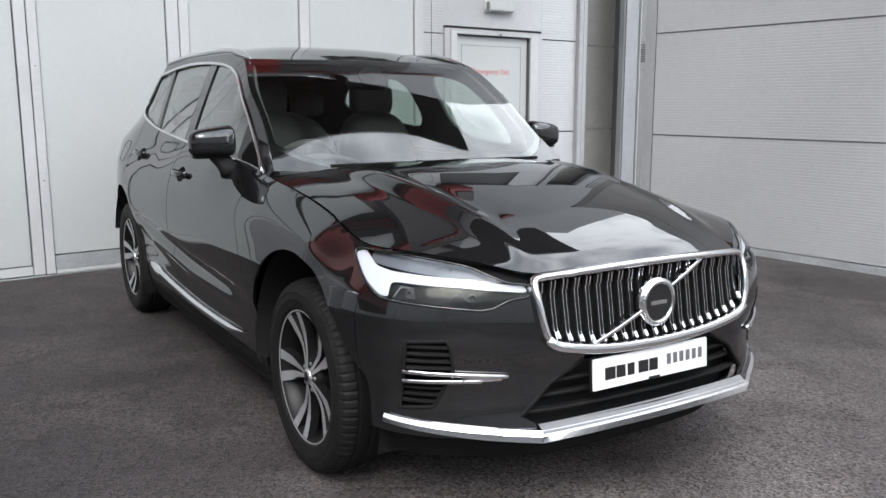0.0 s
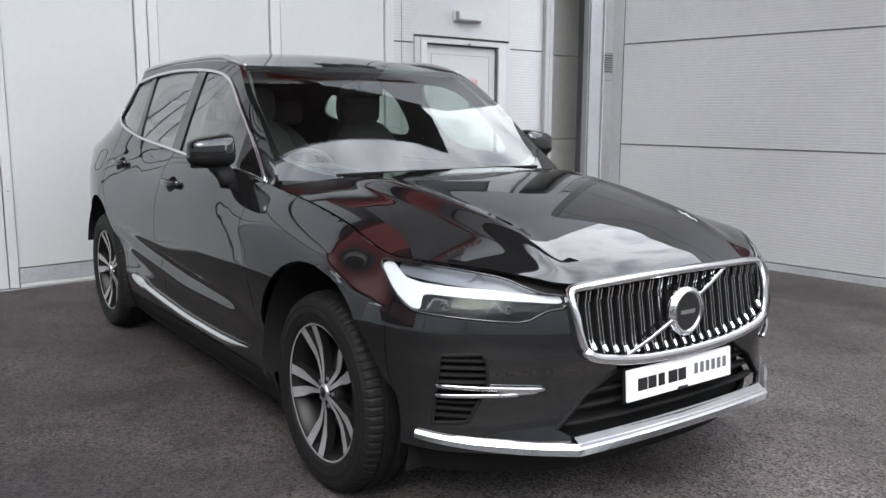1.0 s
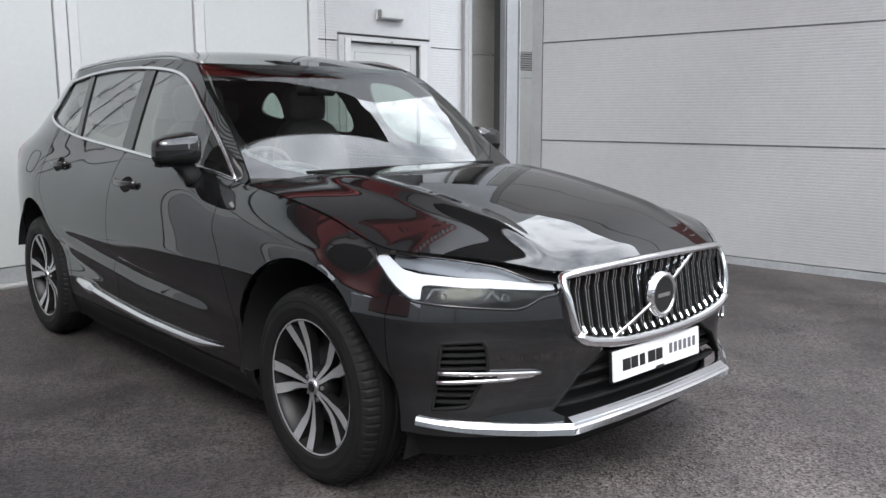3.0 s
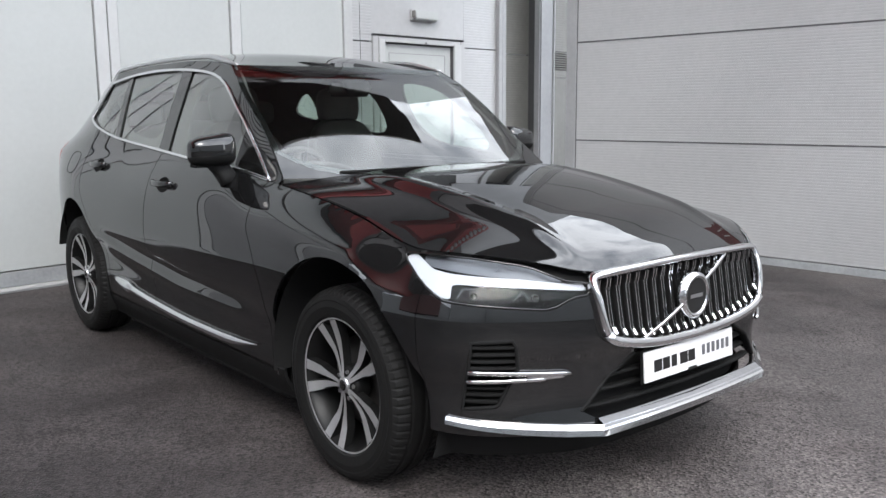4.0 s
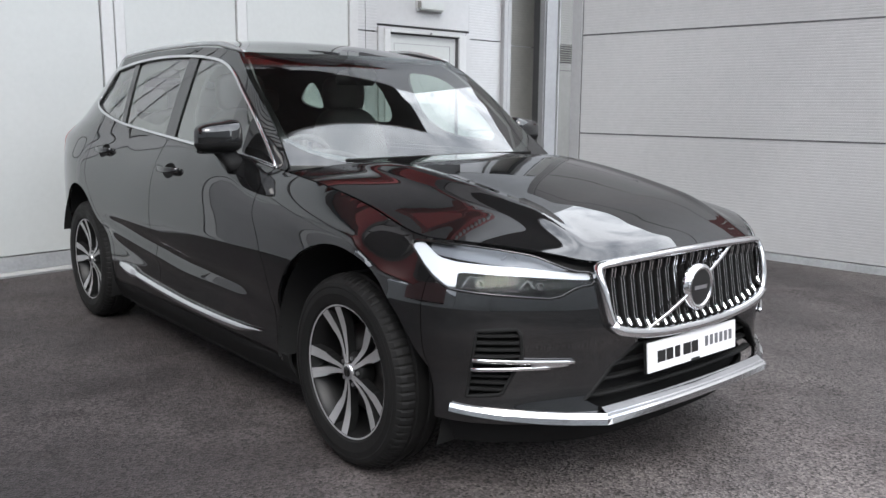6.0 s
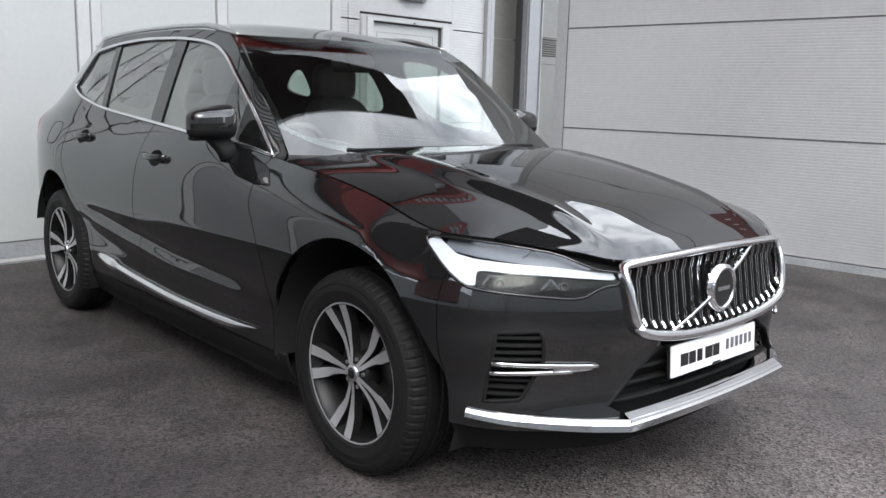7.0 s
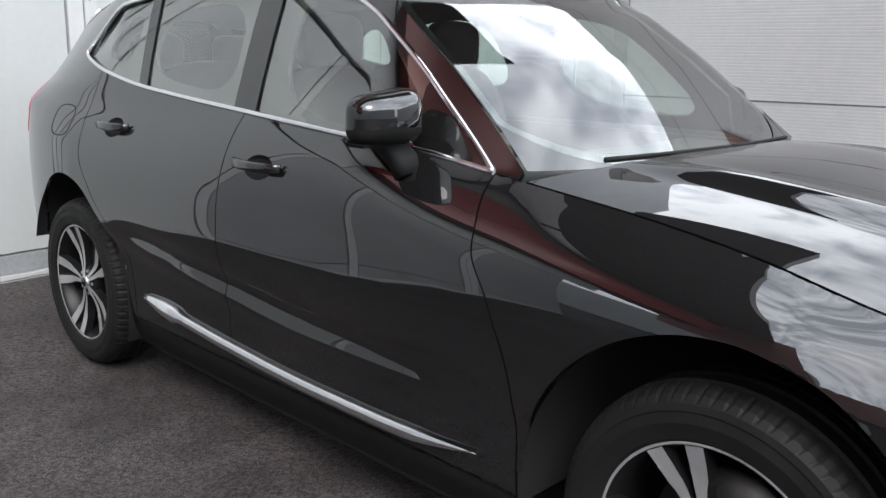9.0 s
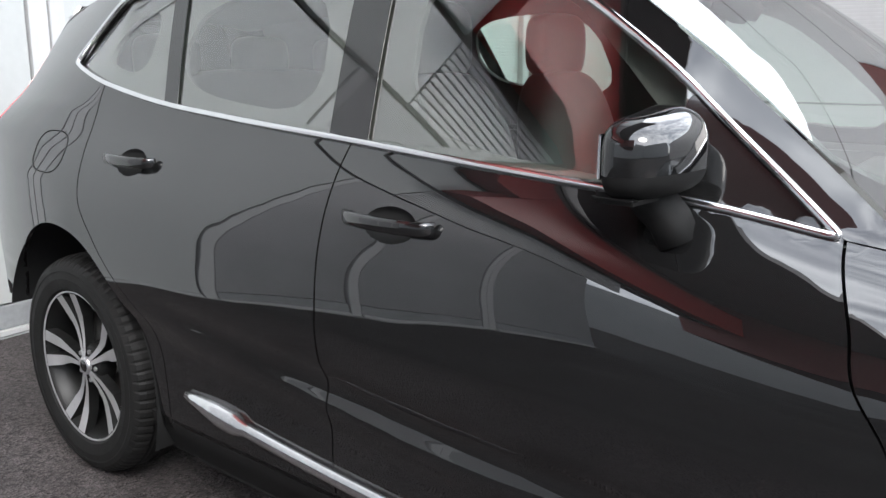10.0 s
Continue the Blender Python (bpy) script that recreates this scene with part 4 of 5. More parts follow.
for (ya, za), (yb, zb) in (((-0.275, 0.60), (-0.07, 0.683)), ((0.058, 0.74), (0.235, 0.812))):
    part("diagonal_bar", sweep([on_front(ya + (yb - ya) * t, za + (zb - za) * t, 0.008) for t in (0, 0.5, 1)], (1, 0, 0), 0.013, 0.012), CHROME, grille)

# lower intake, skid strip, plate
intake = part("lower_intake", whole(sheet(GX - 0.09, GY, GZ, [within(INTAKE, GY, GZ) + 0.05, GX])), VOID, car, "black lower air intake", True)
for z, o, w in ((0.495, -0.03, 0.39), (0.45, -0.035, 0.43), (0.405, -0.03, 0.46)):
    part("intake_bar", sweep([on_front(y, z, o) for y in np.linspace(-w, w, 30)], (1, 0, 0), 0.014, 0.03), PLASTIC, intake, "", True)
for s in (-1, 1):
    pts = [on_front(s * y, z, -0.01) for y, z in ((0.28, 0.56), (0.395, 0.50), (0.44, 0.45), (0.49, 0.40))]
    part("intake_edge", sweep(pts, (1, 0, 0), 0.012, 0.03), PLASTIC, intake)
ys = np.linspace(-0.452, 0.452, 40)


def lip_x(y):
    """The front line of the bumper's lower edge, nearly straight between its knuckles."""
    return 0.838 - 0.019 * (abs(y) / 0.455) ** 2.2


SYY, STT = np.meshgrid(ys, np.linspace(0, 1, 5), indexing="ij")
SZZ = 0.358 + 0.020 * STT
SXX = np.array([[lip_x(y) - 0.030 * t + 0.008 for t in np.linspace(0, 1, 5)] for y in ys])
part("skid_strip", sheet(SXX, SYY, SZZ, flip=True), SKID, car, "satin silver strip under the intake", True)
lip = [on_corner(p, 0.376 - 0.030 * i / 15, 0.008)[0] for i, p in enumerate(np.linspace(-0.305, 0.20, 16))]
knuckle = Vector((0.819, -0.455, 0.344))
lip += [lip[-1].lerp(knuckle, t) for t in (0.35, 0.7, 1.0)]
lip += [Vector((lip_x(y), y, 0.344)) for y in np.linspace(-0.44, 0, 12)]
full = lip + [Vector((p.x, -p.y, p.z)) for p in reversed(lip[:-1])]
ups = [(Vector((p.x - 0.2, p.y * 0.9, 0)).normalized() + Vector((0, 0, 0.45))).normalized() for p in full]
part("bumper_chrome", sweep(full, ups, 0.040, 0.026, sides=6, taper=lambda t: 0.72 + 0.28 * float(smooth(0, 0.22, min(t, 1 - t)))), CHROME, car, "chrome strip along the bumper's lower edge")

plate = tagged(part("number_plate", box(-0.004, 0.004, -0.252, 0.252, -0.051, 0.051, 0.002), PLATEWHITE, car, "white show plate with dark bars"), "white show plate with dark bars")
plate.matrix_basis = pose(float(nose(0.505)) + 0.016, -0.012, 0.507, 0, -4, 0)
for k, w in enumerate((0.052, 0.046, 0.036, 0.052, 0.046)):
    part("plate_bar", box(0.0041, 0.0052, -0.205 + k * 0.047, -0.205 + k * 0.047 + w * 0.82, -0.022, 0.018, 0.0), INK, plate)
for k in range(6):
    part("plate_bar", box(0.0041, 0.0052, 0.062 + k * 0.029, 0.062 + k * 0.029 + 0.018, -0.014, 0.022), GREYINK, plate)
part("plate_bar", box(0.0041, 0.0052, -0.02, 0.03, -0.052, -0.042), INK, plate)
part("plate_surround", box(-0.014, -0.005, -0.256, 0.256, -0.056, 0.054, 0.003), PLASTIC, plate)

# headlamps, bumper vents
T_GUIDE = [(-.50, .858), (-.436, .865), (-.363, .830), (-.29, .821), (0, .808), (.285, .786), (.287, .770), (0, .785), (-.25, .794), (-.283, .790), (-.283, .752), (-.325, .757), (-.405, .792)]
BLADES = [((-.262, .758), (-.235, .783)), ((-.235, .783), (-.18, .780)), ((-.02, .752), (.015, .776)), ((.015, .776), (.045, .752)), ((-.10, .832), (-.06, .850)), ((-.06, .850), (-.03, .832))]
for side in (1, -1):
    def mk(bm):
        if side > 0:
            return bm
        m2 = mirrored(bm)
        bm.free()
        return m2
    inside_lamp = within(LAMP, GD, GZ)
    head = part("headlight", mk(sheet(*inset(0.05), [inside_lamp + 0.03])), VOID, car, "headlight with a white T-shaped light guide", True)
    lens = part("lens", mk(sheet(*inset(0.002), [inside_lamp - 0.003])), LENS, head, "clear lens", True)
    lens.visible_shadow = False
    part("light_guide", mk(sheet(*inset(0.016), [within(T_GUIDE, GD, GZ)])), LAMPWHITE, head, "white T-shaped light guide", True)
    upper = np.minimum(inside_lamp - 0.004, GZ - (0.812 - 0.075 * (GD + 0.1)))
    part("upper_reflector", mk(sheet(*inset(0.03), [np.minimum(upper, GD + 0.40)])), REFLECTOR, head, "silvered upper reflector", True)
    for p, z, r in ((-0.19, 0.765, 0.011), (0.07, 0.757, 0.011)):
        c, n = on_corner(p, z, -0.02)
        b = lathe([(0.001, -0.012), (r * 0.55, -0.004), (r * 0.8, 0.004), (r, 0.012), (r * 1.05, 0.0)], 24)
        bmesh.ops.rotate(b, cent=(0, 0, 0), matrix=n.to_track_quat("Y", "Z").to_matrix(), verts=b.verts)
        bmesh.ops.translate(b, vec=c, verts=b.verts)
        part("projector", mk(b), PROJECTOR, head, "", True)
    for (p0, z0), (p1, z1) in BLADES:
        part("reflector_blade", mk(sweep([on_corner(p0, z0, -0.012)[0], on_corner(p1, z1, -0.012)[0]], Vector((0.7, -0.7, 0)), 0.004, 0.003)), REFLECTOR, head)
    bezel = [on_corner(p, z, -0.004)[0] for p, z in dense(LAMP, 0.03)]
    part("bezel", mk(sweep(bezel, Vector((0.7, -0.7, 0)), 0.007, 0.012, True)), GLOSS, head, "", True)
    vent_ob = part("bumper_vent", mk(sheet(*inset(0.04), [within(VENT, GD, GZ) + 0.03])), VOID, car, "slatted black vent in the bumper", True)
    for k in range(9):
        z = 0.44 + k * 0.0225
        cuts = []
        for (x0, y0), (x1, y1) in zip(VENT, VENT[1:] + VENT[:1]):
            if (y0 > z) != (y1 > z):
                cuts.append(x0 + (z - y0) / (y1 - y0) * (x1 - x0))
        if len(cuts) == 2:
            lo, hi = min(cuts), max(cuts)
            part("slat", mk(sweep([on_corner(lo + (hi - lo) * t, z, -0.010)[0] for t in (0, .33, .66, 1)], Vector((0.7, -0.7, 0)), 0.011, 0.02)), PLASTIC, vent_ob)
    part("vent_rim", mk(sweep([on_corner(p, z, -0.002)[0] for p, z in dense(VENT, 0.03)], Vector((0.7, -0.7, 0)), 0.012, 0.012, True)), PLASTIC, vent_ob, "", True)
    strips = [sweep([on_corner(-0.215 + 0.43 * t, 0.543 - 0.012 * t, 0.008)[0] for t in np.linspace(0, 1, 12)], Vector((0.7, -0.7, 0)), 0.014, 0.014),
              sweep([on_corner(-0.22 + 0.33 * t, 0.510 + 0.006 * t, 0.008)[0] for t in np.linspace(0, 1, 12)], Vector((0.7, -0.7, 0)), 0.014, 0.014),
              sweep([on_corner(0.03 + 0.16 * t, 0.524, 0.007)[0] for t in np.linspace(0, 1, 6)], Vector((0.7, -0.7, 0)), 0.028, 0.012, taper=lambda t: 1 - 0.45 * t)]
    part("vent_chrome", mk(joined(*strips)), CHROME, vent_ob, "double chrome blade across the vent", True)

# ---- car: sides ----
for xc, zc in ((-1.485, 0.985), (-2.50, 1.032)):
    hx = np.linspace(xc - 0.09, xc + 0.09, 25)
    hz = np.linspace(zc - 0.05, zc + 0.05, 15)
    HX, HZ = np.meshgrid(hx, hz, indexing="ij")
    rad = np.hypot((HX - xc) / 0.072, (HZ - zc) / 0.036)
    HY = -width_at(HX, HZ) + 0.020 * np.maximum(0, 1 - rad**2) ** 0.5 - 0.0025
    doors = doors_f if xc > -2 else doors_r
    cup = sheet(HX, HY, HZ, [1 - rad])
    bar = sweep([on_side(x, zc + 0.006, o) for x, o in ((xc - 0.128, 0.004), (xc - 0.105, 0.020), (xc - 0.05, 0.030), (xc, 0.033), (xc + 0.05, 0.032), (xc + 0.10, 0.022), (xc + 0.122, 0.006))], (0, -1, 0), 0.030, 0.016)
    cup2, bar2 = mirrored(cup), mirrored(bar)
    for d, c, h in ((doors[0], cup, bar), (doors[1], cup2, bar2)):
        part("handle_cup", c, VOID, d, "dark hollow behind the handle", True)
        part("handle", h, PAINT, d, "body-coloured pull handle", True)
sill_line = spline((-2.27, .442), (-1.93, .408), (-1.61, .386), (-1.22, .372), (-.79, .378), (-.58, .402))
pair("sill_chrome", sweep([on_side(x, sill_line(x), 0.010) for x in np.linspace(-2.25, -0.585, 46)], (0, -1, 0.2), 0.040, 0.024,
                          taper=lambda t: min(1.0, 0.35 + 8 * t, 0.04 + 7 * (1 - t)) * (1.5 if t < 0.15 else 0.88)), CHROME, "chrome sill strip under the doors")
for ax in (AXLE_F, AXLE_R):
    lin = bmesh.new()
    rows = []
    for y in (-0.89, -0.52):
        rows.append([lin.verts.new((ax + 0.455 * math.cos(a), y if y > -0.8 else max(y, -0.80) if ax > -1 and math.cos(a) > 0.6 else y, HUB_Z + 0.455 * math.sin(a))) for a in np.linspace(radians(-20), radians(186 if ax > -1 else 163), 40)])
    mid = lin.verts.new((ax, -0.52, HUB_Z))
    for i in range(39):
        lin.faces.new((rows[0][i], rows[0][i + 1], rows[1][i + 1], rows[1][i]))
        lin.faces.new((rows[1][i], rows[1][i + 1], mid))
    pair("wheel_liner", lin, VOID, "", True)
part("underbody", box(-3.55, 0.55, -0.5, 0.5, 0.19, 0.36, 0.03), VOID, car)
part("underbody", box(-2.36, -0.5, -0.82, 0.82, 0.165, 0.33, 0.03), VOID, car)
flap = [(-2.99 + 0.105 * math.copysign(abs(math.cos(a)) ** 0.7, math.cos(a)), 1.03 + 0.062 * math.copysign(abs(math.sin(a)) ** 0.7, math.sin(a))) for a in np.linspace(0, 2 * math.pi, 40)[:-1]]
part("fuel_flap_gap", sweep([on_side(x, z, 0.0005) for x, z in flap], (0, -1, 0), 0.004, 0.002, True, 4), VOID, car)
panel("tail_light", [-3.64 - GX, np.minimum(GZ - 0.93, 1.40 - GZ), -GY - 0.44 - 0.28 * smooth(1.02, 0.98, GZ)], TAIL, "red tail light", shift=-0.004, grid=(GX - 0.004, GY, GZ))

# door mirrors
for side in (1, -1):
    hb = bmesh.new()
    bmesh.ops.create_uvsphere(hb, u_segments=32, v_segments=20, radius=1)
    for v in hb.verts:
        x, y, z = v.co
        e = lambda a, k: math.copysign(abs(a) ** k, a)
        y2 = e(y, 0.55 if y < 0 else 0.32)                     # flat inboard end, round outboard end
        z2 = e(z, 0.5)
        tall = 0.080 - 0.014 * (1 - y2) if z > 0 else 0.066
        v.co = (e(x, 0.7) * (0.078 if x > 0 else 0.040) * (1 - 0.2 * max(0, -y2)), y2 * 0.098, z2 * tall * (1 - 0.18 * max(0, x) ** 2))
    bmesh.ops.translate(hb, vec=(-0.938, -0.895, 1.165), verts=hb.verts)
    if side < 0:
        hb2 = mirrored(hb)
        hb.free()
        hb = hb2
    mir = part("door_mirror", hb, PAINT, car, "glossy black door mirror", True)
    mir.data.materials.append(PLASTIC)                          # the dull lower half of the shell
    for face in mir.data.polygons:
        face.material_index = 1 if face.center.z < 1.142 else 0
    g = box(-0.9815, -0.977, -0.960, -0.840, 1.128, 1.198, 0.002)
    foot = sweep([(-0.945, -0.875, 1.115), (-0.935, -0.85, 1.085), (-0.915, -0.835, 1.055), (-0.90, -0.83, 1.02)], (1, 0, 0), 0.075, 0.06)
    band = box(-0.985, -0.905, -0.975, -0.83, 1.094, 1.112, 0.008)
    if side < 0:
        g, foot, band = mirrored(g), mirrored(foot), mirrored(band)
    part("mirror_glass", g, MIRRORGLASS, mir)
    part("foot", foot, PLASTIC, mir, "", True)
    part("under_cover", band, PLASTIC, mir)
# small black sail panel at the front corner of the side window
for ob in panel("sail_panel", [np.minimum(inside_dlo - 0.004, within([(-.66, 1.04), (-.95, 1.08), (-.95, 1.30), (-.70, 1.07)], GX, GZ))], GLOSS, "", shift=0.006):
    ob.modifiers.clear()


# ---- car: wheels ----
def wheel_meshes():
    prof = [(.241, .095), (.254, .110), (.288, .1175), (.327, .113), (.343, .101), (.352, .083), (.3575, .060), (.350, .056), (.350, .048), (.3585, .044), (.359, .012), (.352, .008),
            (.352, -.008), (.359, -.012), (.3585, -.044), (.350, -.048), (.350, -.056), (.3575, -.060), (.352, -.083), (.343, -.101), (.327, -.113), (.313, -.1165), (.309, -.1150), (.288, -.1175), (.254, -.110), (.248, -.104), (.241, -.095)]
    shoulder = {i for i, (r, y) in enumerate(prof) if 0.05 < abs(y) < 0.107 and r > 0.342}
    tyre = lathe(prof, 288, lambda i, k: -0.0035 if (k % 4 == 0 and i in shoulder) else 0)
    rim = lathe([(.2405, -.1015), (.2455, -.1045), (.2480, -.101), (.2445, -.094)], 72)
    barrel = lathe([(.243, -.096), (.235, -.088), (.220, -.04), (.216, .05), (.235, .095)], 60)
    cap = lathe([(.0005, -.094), (.026, -.094), (.030, -.090), (.031, -.075)], 32)
    cap_mark = lathe([(.0005, -.0952), (.019, -.0952), (.020, -.094)], 24)
    hubb = lathe([(.03, -.082), (.060, -.078), (.068, -.066), (.070, -.02)], 40)
    disc_bm = lathe([(.06, -.01), (.165, -.01), (.165, .012)], 60)
    return {"tyre": (tyre, RUBBER, "black tyre with blocked tread"), "rim_lip": (rim, ALLOY, "machined rim edge"), "barrel": (barrel, WHEELBLACK, ""), "hub_cap": (cap, SATIN, "silver hub cap"),
            "cap_mark": (cap_mark, GLOSS, ""), "hub": (hubb, WHEELBLACK, ""), "brake_disc": (disc_bm, DISC, "steel brake disc")}


def spoke_mesh(sign):
    """One of a pair of blade spokes standing upright, machined on its face."""
    rows = []
    for r, ang, w in ((.026, 10, .007), (.050, 9.5, .0075), (.085, 8.6, .0085), (.120, 8.2, .011), (.145, 8.9, .014), (.162, 10.0, .0168), (.200, 10.7, .0185), (.238, 11.0, .0195)):
        a = radians(90 + sign * ang)
        t = (r - .026) / .2
        yf = -.088 - .010 * t + .014 * math.sin(math.pi * t)
        cx, cz = r * math.cos(a), r * math.sin(a)
        dx, dz = -math.sin(a), math.cos(a)
        rows.append(((cx - dx * w, yf, cz - dz * w), (cx + dx * w, yf, cz + dz * w), (cx + dx * (w + .003), yf + .032, cz + dz * (w + .003)), (cx - dx * (w + .003), yf + .032, cz - dz * (w + .003))))
    bm = bmesh.new()
    vr = [[bm.verts.new(p) for p in row] for row in rows]
    for a, b in zip(vr[:-1], vr[1:]):
        f = bm.faces.new((a[0], a[1], b[1], b[0]))
        f.material_index = 0
        for i, j in ((1, 2), (2, 3), (3, 0)):
            g = bm.faces.new((a[i], a[j], b[j], b[i]))
            g.material_index = 1
    bmesh.ops.recalc_face_normals(bm, faces=bm.faces)
    return bm


def wheel(m, first=None):
    hub = new("wheel", None)
    hub.parent = car
    hub["label"] = "alloy wheel with five pairs of blade spokes"
    hub.matrix_basis = m
    if first is None:
        for nm, (bm, mt, lab) in wheel_meshes().items():
            part(nm, bm, mt, hub, lab, nm not in ("tyre",))
        for s in (-1, 1):
            me = bpy.data.meshes.new("spoke")
            sb = spoke_mesh(s)
            sb.to_mesh(me)
            sb.free()
            me.materials.append(ALLOY)
            me.materials.append(WHEELBLACK)
            for k in range(5):
                sp = new("spoke", me)
                sp.parent = hub
                sp.matrix_basis = Matrix.Rotation(radians(72 * k), 4, "Y")
        nut = bpy.data.meshes.new("wheel_bolt")
        nb = lathe([(.0005, -.084), (.007, -.084), (.009, -.07)], 10)
        nb.to_mesh(nut)
        nb.free()
        nut.materials.append(SATIN)
        for k in range(5):
            bo = new("wheel_bolt", nut)
            bo.parent = hub
            a = radians(126 + 72 * k)
            bo.matrix_basis = pose(0.050 * math.cos(a), 0, 0.050 * math.sin(a))
    else:
        for o in first.children:
            c = o.copy()
            scene.collection.objects.link(c)
            c.parent = hub
            c.matrix_basis = o.matrix_basis
    return hub


w1 = wheel(pose(AXLE_F, -0.787, HUB_Z, 0, -22, 0))
wheel(pose(AXLE_R, -0.795, HUB_Z, 0, -15, 0), w1)
wheel(pose(AXLE_F, 0.785, HUB_Z, 0, 7, 180), w1)
wheel(pose(AXLE_R, 0.800, HUB_Z, 0, 20, 180), w1)

# ---- car: cabin ----
part("cabin_floor", box(-3.3, -0.5, -0.72, 0.72, 0.36, 0.48), DASH, car)
dash_x = np.linspace(0, 1, 14)
DV, DR = np.meshgrid(dash_x, np.linspace(-1, 1, 25), indexing="ij")
DXX = -0.62 - 0.52 * DV + 0.16 * (1 - DR**2) * (1 - DV)
DZZ = 1.012 + 0.02 * np.sin(np.pi * DV) - 0.30 * smooth(0.72, 1.0, DV)
part("dashboard", sheet(DXX, DR * 0.70, DZZ), DASH, car, "soft black dashboard", True)
part("instrument_hood", sweep([(-0.98, y, 1.045 + 0.035 * math.cos((y + 0.36) / 0.17 * math.pi / 2)) for y in np.linspace(-0.52, -0.20, 12)], (0, 0, 1), 0.16, 0.03), DASH, car, "", True)
for s in (-1, 1):
    part("door_lining", box(-2.6, -0.7, s * 0.70 - 0.03, s * 0.70 + 0.03, 0.45, 1.06, 0.02), DASH, car)
ring = bmesh.new()
n1, n2 = 44, 10
vv = [[ring.verts.new(((0.182 + 0.014 * math.cos(b)) * math.cos(a), (0.182 + 0.014 * math.cos(b)) * math.sin(a), 0.014 * math.sin(b))) for b in np.linspace(0, 2 * math.pi, n2, endpoint=False)] for a in np.linspace(0, 2 * math.pi, n1, endpoint=False)]
for i in range(n1):
    for j in range(n2):
        ring.faces.new((vv[i][j], vv[(i + 1) % n1][j], vv[(i + 1) % n1][(j + 1) % n2], vv[i][(j + 1) % n2]))
box(-0.17, 0.17, -0.016, 0.016, -0.01, 0.01, 0.004, ring)
box(-0.016, 0.016, -0.17, 0.0, -0.01, 0.01, 0.004, ring)
box(-0.06, 0.06, -0.05, 0.05, -0.03, 0.014, 0.02, ring)
sw = part("steering_wheel", ring, DASH, car, "black steering wheel", True)
sw.matrix_basis = pose(-1.21, -0.36, 0.98, 0, -66, 0) @ pose(0, 0, 0, 0, 0, 90)


def pillow(a, b, c, k=0.55):
    """A soft block with half sizes a, b, c, its base at zero."""
    bm = bmesh.new()
    bmesh.ops.create_uvsphere(bm, u_segments=28, v_segments=18, radius=1)
    for v in bm.verts:
        x, y, z = (math.copysign(abs(t) ** k, t) for t in v.co)
        v.co = (x * a, y * b, z * c + c)
    return bm


def seat(x, y, w, rows_label):
    s = part("seat", pillow(0.26, w / 2, 0.08), LEATHER, car, rows_label, True)
    s.matrix_basis = pose(x, y, 0.50)
    bk = pillow(0.085, w / 2, 0.33)
    for v in bk.verts:
        v.co.y *= 1 - 0.22 * max(0, v.co.z - 0.25) / 0.37
        v.co.x -= 0.40 * v.co.z * 0.55
    part("backrest", bk, LEATHER, s, "", True).matrix_basis = pose(-0.26, 0, 0.12)
    return s


for x, y in ((-1.44, -0.335), (-1.50, 0.36)):
    s = seat(x, y, 0.54, "charcoal leather front seat")
    hr = pillow(0.055, 0.135, 0.105)
    part("headrest", hr, LEATHER, s, "", True).matrix_basis = pose(-0.42, 0, 0.755)
bench = seat(-2.62, 0, 1.26, "charcoal leather rear bench")
for y in (-0.40, 0.0, 0.40):
    part("headrest", pillow(0.045, 0.12, 0.08), LEATHER, bench, "", True).matrix_basis = pose(-0.41, y, 0.74)
part("rear_view_mirror", box(-0.02, 0.02, -0.12, 0.12, -0.035, 0.035, 0.015), VOID, car, "", True).matrix_basis = pose(-1.235, 0.0, 1.435, 0, 12, 0)
part("sensor_pod", box(-0.06, 0.06, -0.06, 0.06, -0.05, 0.03, 0.02), VOID, car, "", True).matrix_basis = pose(-1.165, 0.0, 1.462, 0, 33, 0)
part("headliner", sheet(RX, RY * 0.97, RZ - 0.03, [header - 0.02 - RX], flip=True), DASH, car, "", True)

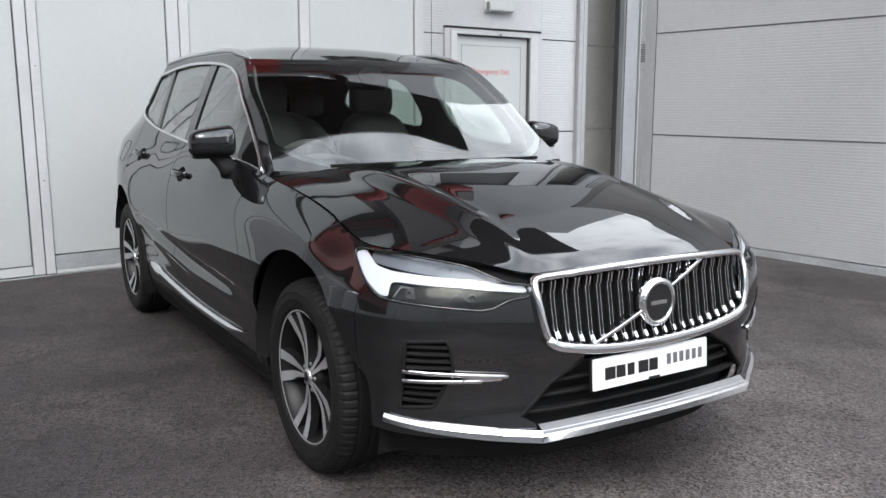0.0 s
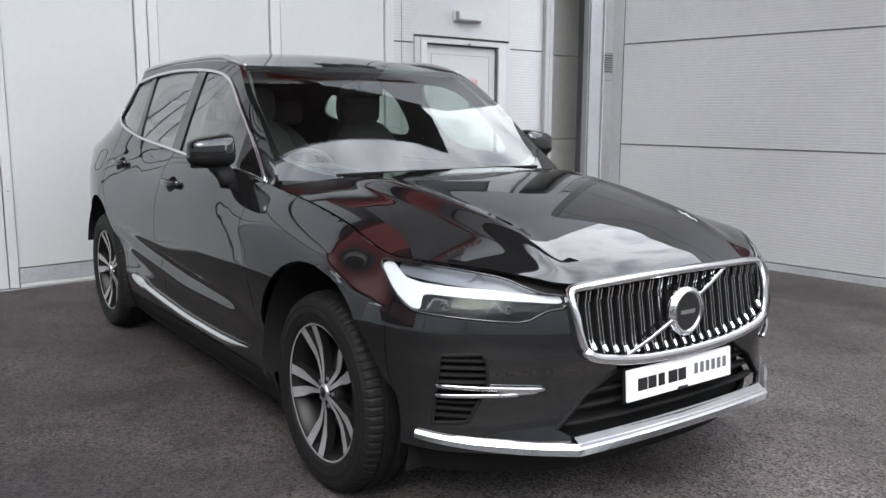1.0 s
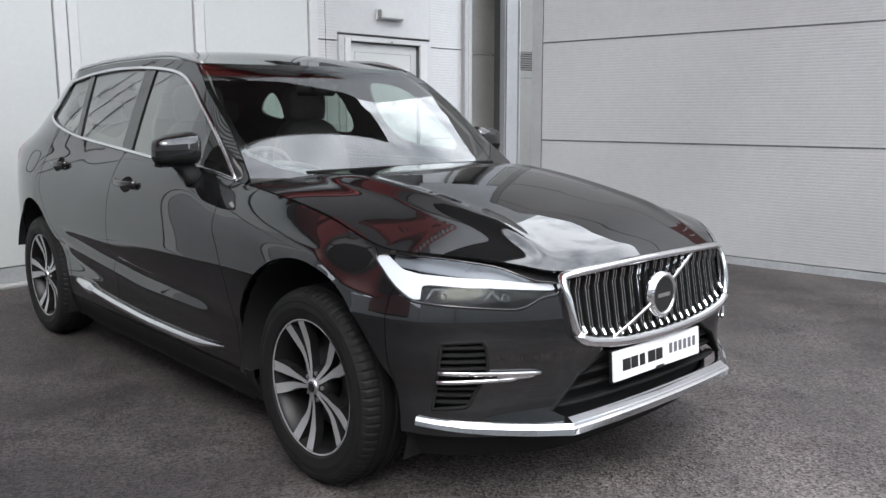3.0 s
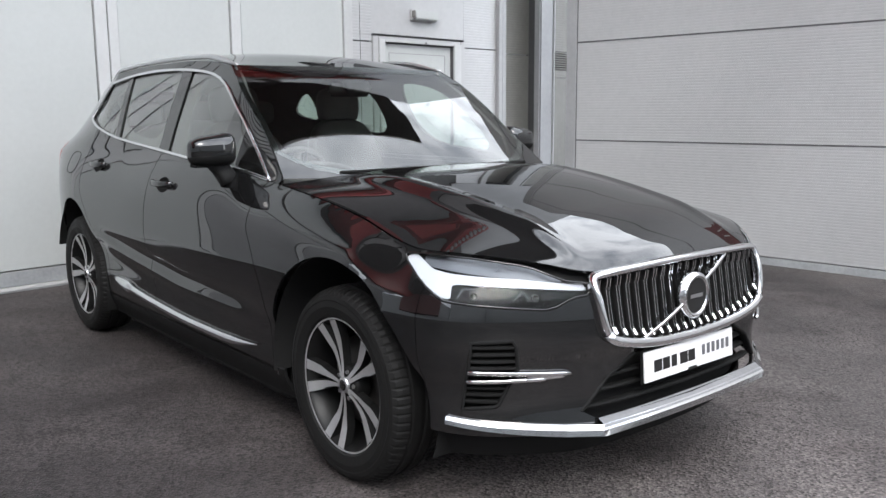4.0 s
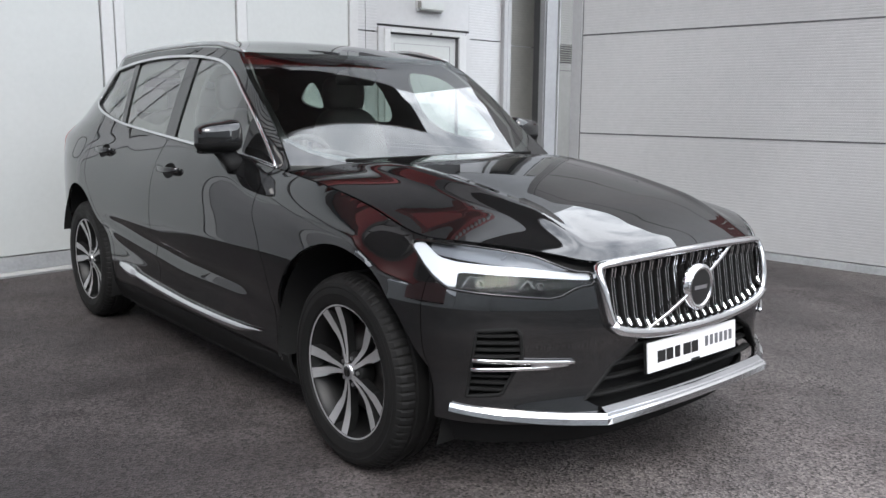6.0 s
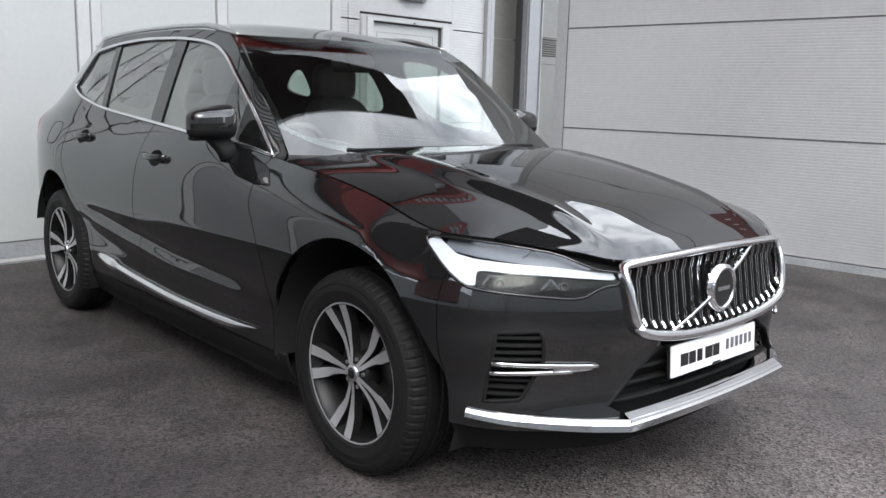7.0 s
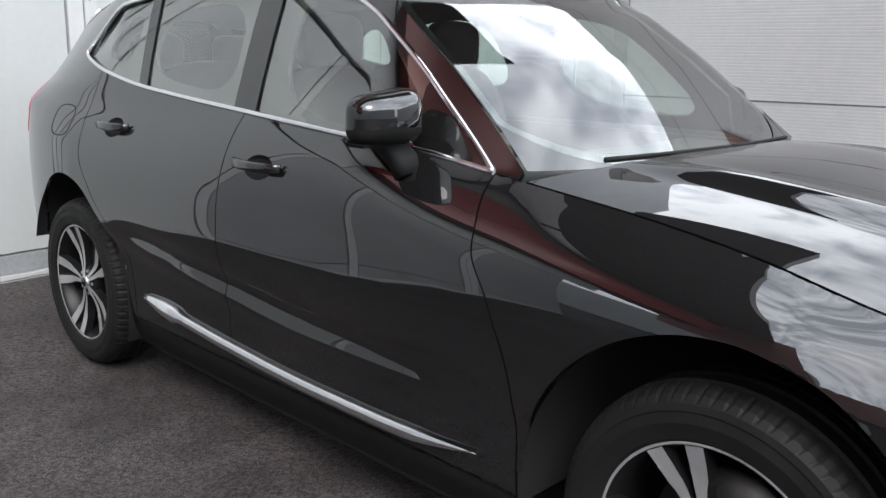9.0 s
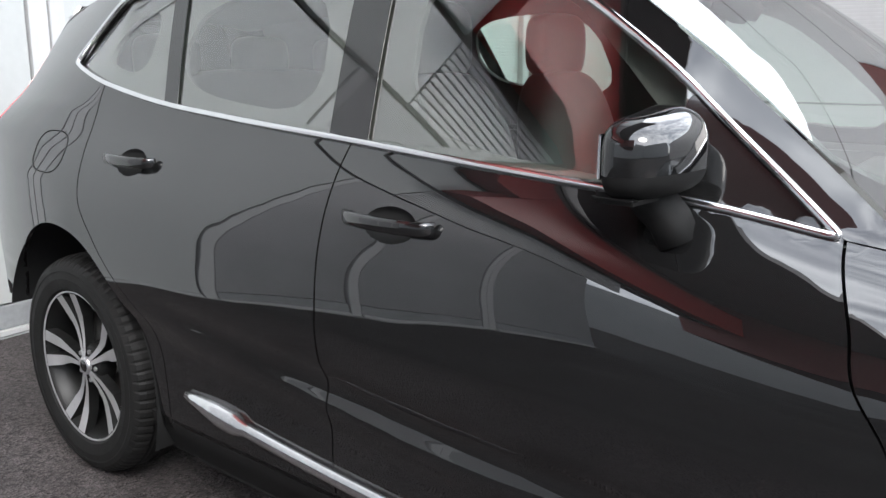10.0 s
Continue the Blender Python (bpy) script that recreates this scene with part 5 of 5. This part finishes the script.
# dark lining round the inside of the side windows
inner = [rounded(q, 2) for q in ([(-.86, 1.085), (-1.57, 1.15), (-1.64, 1.50), (-1.36, 1.475), (-1.20, 1.41)],
                                [(-1.86, 1.175), (-2.36, 1.215), (-2.50, 1.30), (-2.46, 1.47), (-1.94, 1.50)],
                                [(-2.66, 1.255), (-2.96, 1.31), (-2.80, 1.44), (-2.66, 1.46)])]
openings = np.maximum.reduce([within(q, GX, GZ) for q in inner])
lining = [-openings, GZ - 1.03, roof_edge(GX) - 0.01 - GZ, -0.80 - GX, GX + 3.55, a_line - GX - 0.03]
panel("window_lining", lining, DASH, "dark lining round the side windows", shift=0.045, thick=0.015)
part("cargo_cover", box(-3.45, -2.92, -0.50, 0.50, 0.98, 1.0, 0.008), DASH, car, "dark load cover behind the rear bench")

# wipers
for y0, y1, off in ((-0.52, 0.02, 0.0), (0.02, 0.56, 0.0)):
    pts = []
    for t in np.linspace(0, 1, 10):
        y = y0 + (y1 - y0) * t
        r = y / 0.70
        pts.append((-0.585 + 0.11 * (1 - r * r) + 0.012, y, 1.055 + 0.01 * (1 - r * r) + 0.012))
    part("wiper", sweep(pts, (0.5, 0, 0.8), 0.012, 0.014), PLASTIC, car, "black wiper blade", True)

# overall proportions: a longer nose, the upper body a little higher and the whole a little wider
WHEELS = {o for w in car.children if w.name.startswith("wheel.") or w.name == "wheel" for o in (w, *w.children)}
done = set()
bpy.context.view_layer.update()
for ob in car.children_recursive:
    if ob in WHEELS or ob.type != "MESH" or ob.data in done:
        continue
    done.add(ob.data)
    m, n = ob.matrix_world, len(ob.data.vertices)
    co = np.empty(n * 3)
    ob.data.vertices.foreach_get("co", co)
    rot, off = np.array(m.to_3x3()), np.array(m.translation)
    p = co.reshape(-1, 3) @ rot.T + off
    p[:, 0] += 0.042 * np.maximum(p[:, 0], 0) * smooth(0.25, 0.65, p[:, 0])
    p[:, 2] += 0.017 * smooth(0.55, 0.88, p[:, 2])
    p[:, 1] *= 1.022
    ob.data.vertices.foreach_set("co", ((p - off) @ np.linalg.inv(rot).T).ravel())
    ob.data.update()
